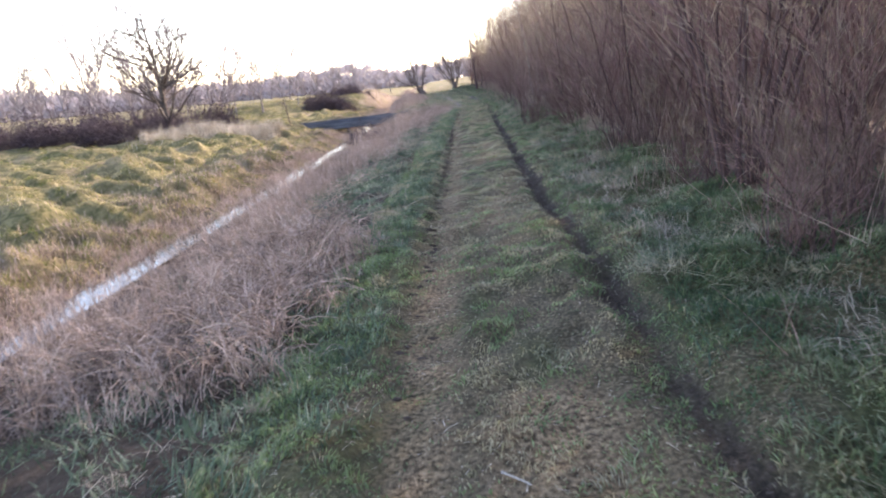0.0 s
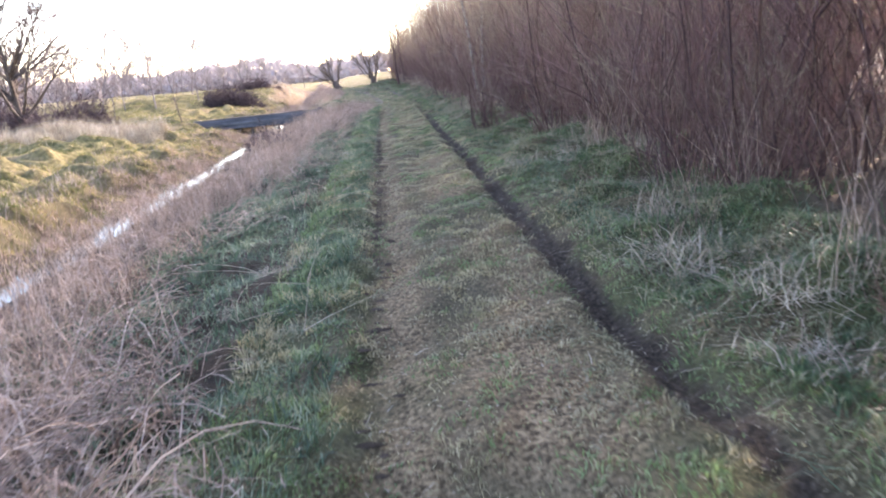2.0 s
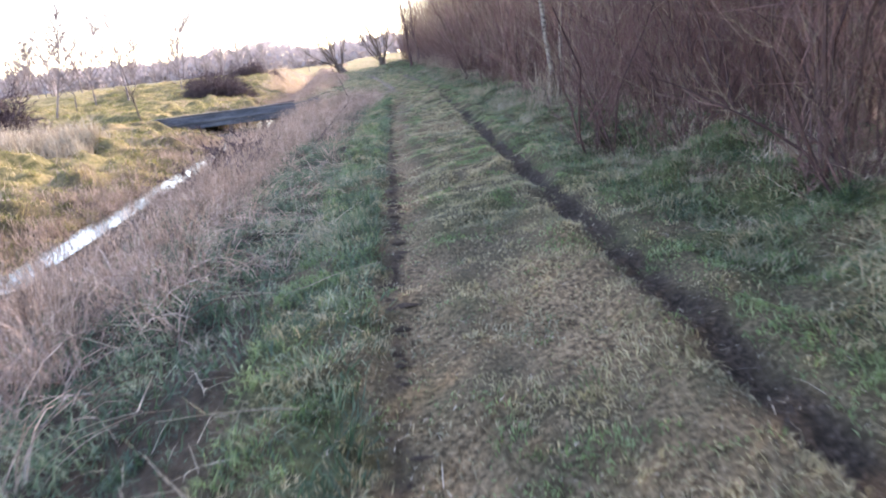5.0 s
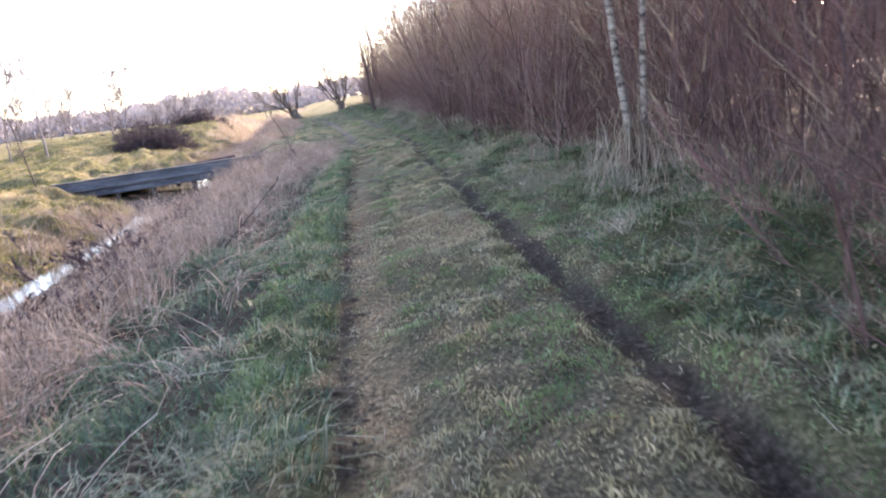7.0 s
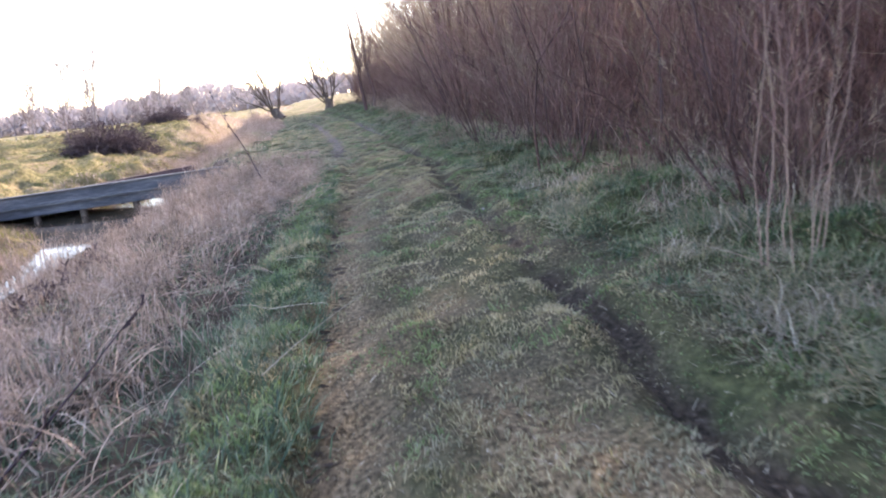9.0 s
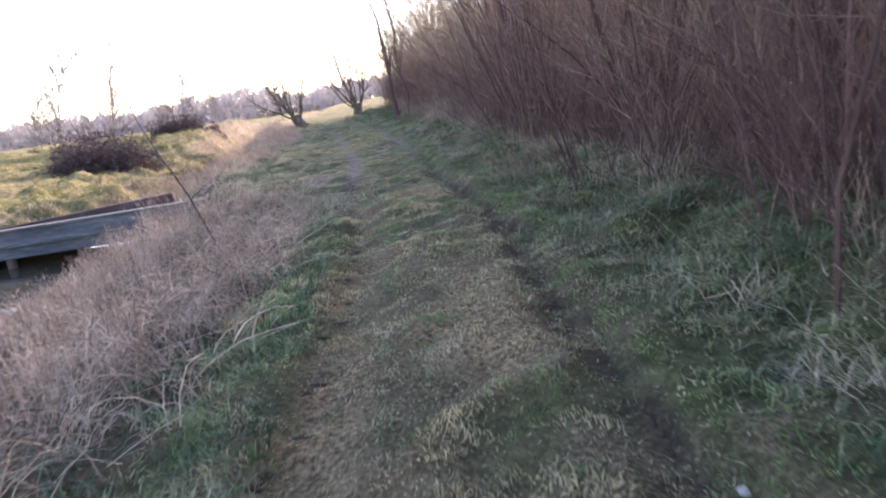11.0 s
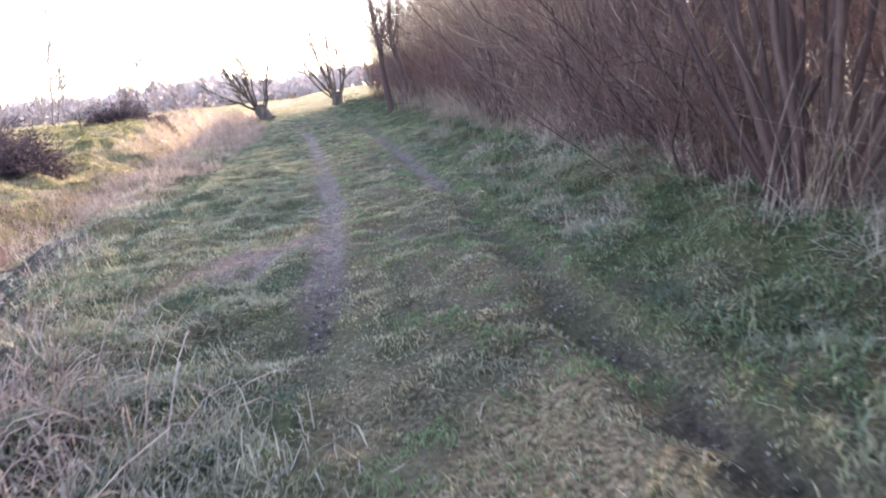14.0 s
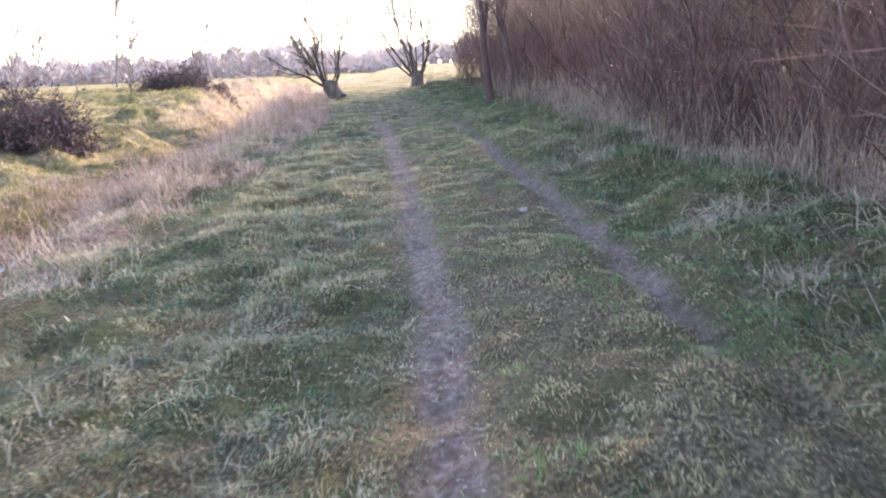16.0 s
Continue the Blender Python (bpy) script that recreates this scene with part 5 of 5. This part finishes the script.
def bridge():
    ob = thing("footbridge", pose(-8.0, 46.75, -0.10, 0, -1.4, 0.0))
    x0, x1, ya, yb = -4.2, 3.7, -1.83, 1.83
    for y0, y1, z0, z1, mat, lab in ((ya - 0.14, ya + 0.14, -0.78, -0.2, M_BEAM, "grey weathered side beam"),):
        b = bmesh.new()
        box(b, x0, x1, y0, y1, z0, z1, 0.02)
        part("side_beam", b, mat, ob, lab)
    b = bmesh.new()
    box(b, x0 - 0.75, 1.2, -0.12, 0.12, -0.27, 0.0, 0.02)
    far_beam = part("side_beam", b, M_RUST, ob, "dark brown sagging side beam")
    far_beam.location, far_beam.rotation_euler = (0.75, yb, -0.29), (0, -0.05, 0)
    # added dark boards shut out the bright far bank, as shade below the deck
    for k in range(3):
        b = bmesh.new()
        box(b, x0, 2.3, yb - 0.03, yb + 0.03, -1.62 + 0.225 * k, -1.4 + 0.225 * k, 0.008)
        part("back_board", b, M_RUST, ob, "added dark board standing in for the shade under the deck")
    b = bmesh.new()
    box(b, x0, x1, ya - 0.19, ya + 0.16, -0.198, -0.15, 0.01)
    part("capping_board", b, M_CAP, ob, "pale grey capping board")
    b = bmesh.new()
    box(b, x0, x1, ya - 0.23, ya - 0.142, -0.53, -0.48, 0.008)
    part("rail_strip", b, M_CAP, ob, "pale weathered ledge board")
    bm = bmesh.new()
    box(bm, -0.075, 0.075, -1.68, 1.69, -0.62, -0.57, 0.006)
    first = part("deck_plank", bm, M_PLANK, ob)
    xs = np.arange(x0 + 0.1, x1 - 0.05, 0.165)
    first.location.x = xs[0]
    for x in xs[1:]:
        c = first.copy()
        c.location.x = x
        scene.collection.objects.link(c)
    for x in (-1.9, -0.6, 0.9, 2.2):
        for y in (ya, yb):
            bm = bmesh.new()
            bmesh.ops.create_cone(bm, cap_ends=True, segments=10, radius1=0.11, radius2=0.1, depth=0.9)
            bmesh.ops.translate(bm, verts=bm.verts, vec=(x, y, -1.22))
            part("pile", bm, M_DARK, ob)
    tagged(ob, "low timber footbridge with grey side beams across the ditch", "bridge")


bridge()


# ---- small things ----
def tussock(seed, n, tall, mat):
    r = np.random.default_rng(seed)
    p = np.stack([r.normal(0, 0.13, n), r.normal(0, 0.13, n), np.full(n, -0.03)], 1)
    v = blades(p, tall * r.uniform(0.4, 1.1, n), r.uniform(0.004, 0.008, n), np.abs(r.normal(0.9, 0.4, n)), r, segs=2, droop=0.5)
    ob = mesh_object("dead_grass_tussock", *v, mat)
    return tagged(ob, "bleached tussock of collapsed dead grass on the verge", "grass tussock", "dead grass tussocks")


def tussocks():
    r = np.random.default_rng(140)
    kinds = [tussock(141, 200, 0.32, M_STRAW), tussock(142, 170, 0.42, M_STRAW), tussock(143, 150, 0.26, M_STRAW)]
    big = ((1.5, 7.3, 1.5), (1.7, 9.1, 1.3), (1.4, 5.6, 1.4), (1.75, 6.4, 1.3), (1.2, 44.1, 1.2), (1.55, 26.6, 1.3), (1.95, 8.6, 1.4), (2.0, 12.2, 1.3), (1.8, 19.3, 1.3), (1.7, 33.2, 1.2))
    for i in range(140):
        if i >= 130:
            x, y, s = big[i - 130]
            copy_thing(kinds[i % 3], pose(x, y, float(height(x, y)), 0, 0, 40 * i)).scale = (s, s, 0.6 * s)
            continue
        if i % 4 < 3:
            y = r.uniform(0, 56)
            x = float(track(y)) + r.uniform(1.35, 2.75)
        else:
            y = r.uniform(0, 42)
            x = float(bank_top(y)) + r.uniform(-0.7, 0.15)
        m = pose(x, y, float(height(x, y)), r.normal(0, 8), r.normal(0, 8), r.uniform(0, 360))
        k = kinds[i % 3]
        if i < 3:
            k.matrix_basis = m
        else:
            s = r.uniform(0.6, 1.2) if i % 4 < 3 else r.uniform(0.45, 0.8)
            copy_thing(k, m).scale = (s, s, 0.7 * s)


tussocks()


def mats():
    r = np.random.default_rng(144)
    kinds = [tussock(145, 230, 0.30, M_PALEGRASS), tussock(146, 190, 0.36, M_PALEGRASS), tussock(147, 200, 0.3, M_VERGE)]
    for i in range(150):
        y = r.uniform(-1, 47)
        x = float(track(y)) + 1.3 + 1.1 * r.random()
        if i % 5 == 4:
            y = r.uniform(5, 30)
            x = float(bank_top(y)) + r.uniform(-1.6, 0.2)
        m = pose(x, y, float(height(x, y)), r.normal(0, 6), r.normal(0, 6), r.uniform(0, 360))
        ob = kinds[i] if i < 3 else copy_thing(kinds[i % 3], m)
        ob.matrix_basis = m
        s = r.uniform(0.7, 1.5)
        ob.scale = (s, s, 0.5 * s)
        tagged(ob, "low matted grey-green grass tussock on the verge", "grass tussock", "matted verge tussocks")


mats()


def stalks():
    """Upright dead weed stalks along the foot of the thicket."""
    r = np.random.default_rng(150)
    spots = [(2.3, 24.9), (2.55, 25.3), (2.2, 24.5), (2.6, 24.6), (2.25, 12.4), (2.2, 6.2), (1.55, 7.5), (1.7, 7.9), (1.95, 8.7), (1.8, 26.0), (1.75, 25.7), (1.4, 39.2), (1.5, 39.7), (1.75, 40.6), (1.35, 39.0), (1.85, 39.5), (2.0, 40.2), (1.9, 8.6), (2.35, 30.5), (2.3, 33.0), (2.45, 24.9), (2.1, 25.1), (-2.0, 27.8), (-1.8, 28.3), (-2.3, 28.1), (-1.7, 12.4), (-1.9, 13.2)]
    for y in np.arange(49, 66, 0.45):
        spots.append((2.6 + float(track(y)) + r.normal(0, 0.25), float(y)))
    for i in range(28):
        y = r.uniform(1, 48)
        spots.append((float(track(y)) + r.uniform(2.2, 3.0), y))
    per = 20
    sx, sy = np.array(spots).T
    tall = np.repeat(r.uniform(0.5, 1.4, len(sx)) * np.where(sx - track(sy) < 2.0, 0.5, 1.0), per)
    x, y = np.repeat(sx, per) + r.normal(0, 0.16, len(tall)), np.repeat(sy, per) + r.normal(0, 0.16, len(tall))
    n = len(x)
    P, R = stems_from(r, lay(x, y, 0.05), r.uniform(0, 6.28, n), np.abs(r.normal(0.05, 0.14, n)), tall * r.uniform(0.4, 1.1, n), r.uniform(0.003, 0.0055, n), 5, wob=0.06)
    ob = mesh_object("dead_weed_stalks", *tubes(P, np.maximum(R, 0.0022), 3), M_REED)
    tagged(ob, "upright pale dead weed stalks along the thicket foot", "weed stalks", kind="stuff")


stalks()


def clods():
    r = np.random.default_rng(160)
    n = 9000
    y = r.uniform(-2, 58, n)
    side = r.random(n) < 0.6
    x = np.where(side, rut_right(y), rut_left(y) - 0.1) + r.normal(0, 0.13, n)
    soil, _ = masks(x, y)
    k = (soil > 0.35) & (y < 43)
    x, y = x[k], y[k]
    n = len(x)
    c = lay(x, y, 0.004)
    rad = 0.008 + 0.024 * r.random(n) ** 2
    oct6 = np.array([[1, 0, 0], [-1, 0, 0], [0, 1, 0], [0, -1, 0], [0, 0, 0.8], [0, 0, -0.8]])
    v = c[:, None] + oct6[None] * rad[:, None, None] * r.uniform(0.6, 1.3, (n, 6, 1))
    f = np.array([[0, 2, 4], [2, 1, 4], [1, 3, 4], [3, 0, 4], [2, 0, 5], [1, 2, 5], [3, 1, 5], [0, 3, 5]])
    t = 6 * np.arange(n)[:, None, None] + f[None]
    ry = np.arange(0.5, 37, 0.10) + r.normal(0, 0.03, len(np.arange(0.5, 37, 0.10)))
    ry = ry[r.random(len(ry)) < 0.5]
    q = len(ry)
    rc = lay(rut_left(ry) - 0.13 + r.normal(0, 0.07, q), ry, -0.004)
    rv = rc[:, None] + oct6[None] * np.stack([r.uniform(0.03, 0.10, q), r.uniform(0.012, 0.03, q), r.uniform(0.012, 0.028, q)], 1)[:, None] * r.uniform(0.7, 1.3, (q, 6, 1))
    v = np.concatenate([v, rv])
    t = 6 * np.arange(n + q)[:, None, None] + f[None]
    tagged(mesh_object("soil_clods", v.reshape(-1, 3), t.reshape(-1, 3), M_CLOD), "dark crumbled soil clods in the wheel ruts", "soil", kind="stuff")


clods()


def stick(x, y, length, az, seed, mat, label, forks=2):
    r = np.random.default_rng(seed)
    z = float(height(x, y)) + 0.03
    P, R = stems_from(r, np.array([[0, 0, 0.0]]), np.array([0.0]), np.array([1.52]), np.array([length]), np.array([0.006]), 7, wob=0.14)
    C, S = branch(r, P, R, forks, 4, 0.6, 0.4, up=0.1)
    ob = mesh_object("fallen_stick", *join(tubes(P, R, 5), tubes(C, S, 4)), mat)
    ob.matrix_basis = pose(x, y, z, 0, 0, az)
    tagged(ob, label, "stick")


stick(-0.14, -0.22, 0.34, -48, 170, M_PALE, "pale forked fallen twig lying on the turf")
stick(1.27, 36.15, 0.42, -80, 171, M_PALE, "bleached fallen stick lying in verge grass", 1)
stick(1.5, 13.0, 0.4, 150, 172, M_PALE, "bleached fallen stick lying in verge grass", 1)
stick(2.25, 18.65, 0.9, 5, 174, M_PALE, "long pale fallen branch at the thicket foot", 3)
stick(-0.5, 33.86, 0.28, -10, 175, M_PALE, "short pale dead stalk lying across the track", 1)


def pebble(x, y, size, seed, label="small pale stone lying in the turf"):
    r = np.random.default_rng(seed)
    bm = bmesh.new()
    bmesh.ops.create_icosphere(bm, subdivisions=2, radius=1.0)
    for v in bm.verts:
        f = 0.8 + 0.4 * float(vnoise(v.co.x * 1.3 + seed, v.co.y * 1.3 + v.co.z, 75))
        v.co = Vector((v.co.x * size * f, v.co.y * 0.75 * size * f, v.co.z * 0.5 * size * f))
    ob = part("stone", bm, M_STONE, None)
    ob.matrix_basis = pose(x, y, float(height(x, y)) + 0.3 * size, 0, 0, r.uniform(0, 180))
    tagged(ob, label, "stone", "pale stones in the turf")


for i, (sx, sy, size) in enumerate(((0.81, 31.5, 0.03), (-1.13, 38.8, 0.025), (-0.72, 36.27, 0.022), (-0.24, 50.6, 0.05), (0.35, 12.5, 0.02))):
    pebble(sx, sy, size, 180 + i)


def grit():
    """Pale grit trodden into the bare wheel tracks."""
    r = np.random.default_rng(190)
    n = 1700
    y = r.uniform(40, 60, n)
    x = np.where(r.random(n) < 0.55, rut_left(y), rut_right(y)) + r.normal(0, 0.16, n)
    soil, _ = masks(x, y)
    k = soil > 0.3
    x, y = x[k], y[k]
    n = len(x)
    rad = 0.004 + 0.012 * r.random(n) ** 3
    oct6 = np.array([[1, 0, 0], [-1, 0, 0], [0, 1, 0], [0, -1, 0], [0, 0, 0.7], [0, 0, -0.7]])
    v = lay(x, y, -0.004)[:, None] + oct6[None] * rad[:, None, None] * r.uniform(0.6, 1.3, (n, 6, 1))
    f = np.array([[0, 2, 4], [2, 1, 4], [1, 3, 4], [3, 0, 4], [2, 0, 5], [1, 2, 5], [3, 1, 5], [0, 3, 5]])
    t = 6 * np.arange(n)[:, None, None] + f[None]
    tagged(mesh_object("track_grit", v.reshape(-1, 3), t.reshape(-1, 3), M_STONE), "pale grit and small stones in the bare wheel tracks", "gravel", kind="stuff")


grit()
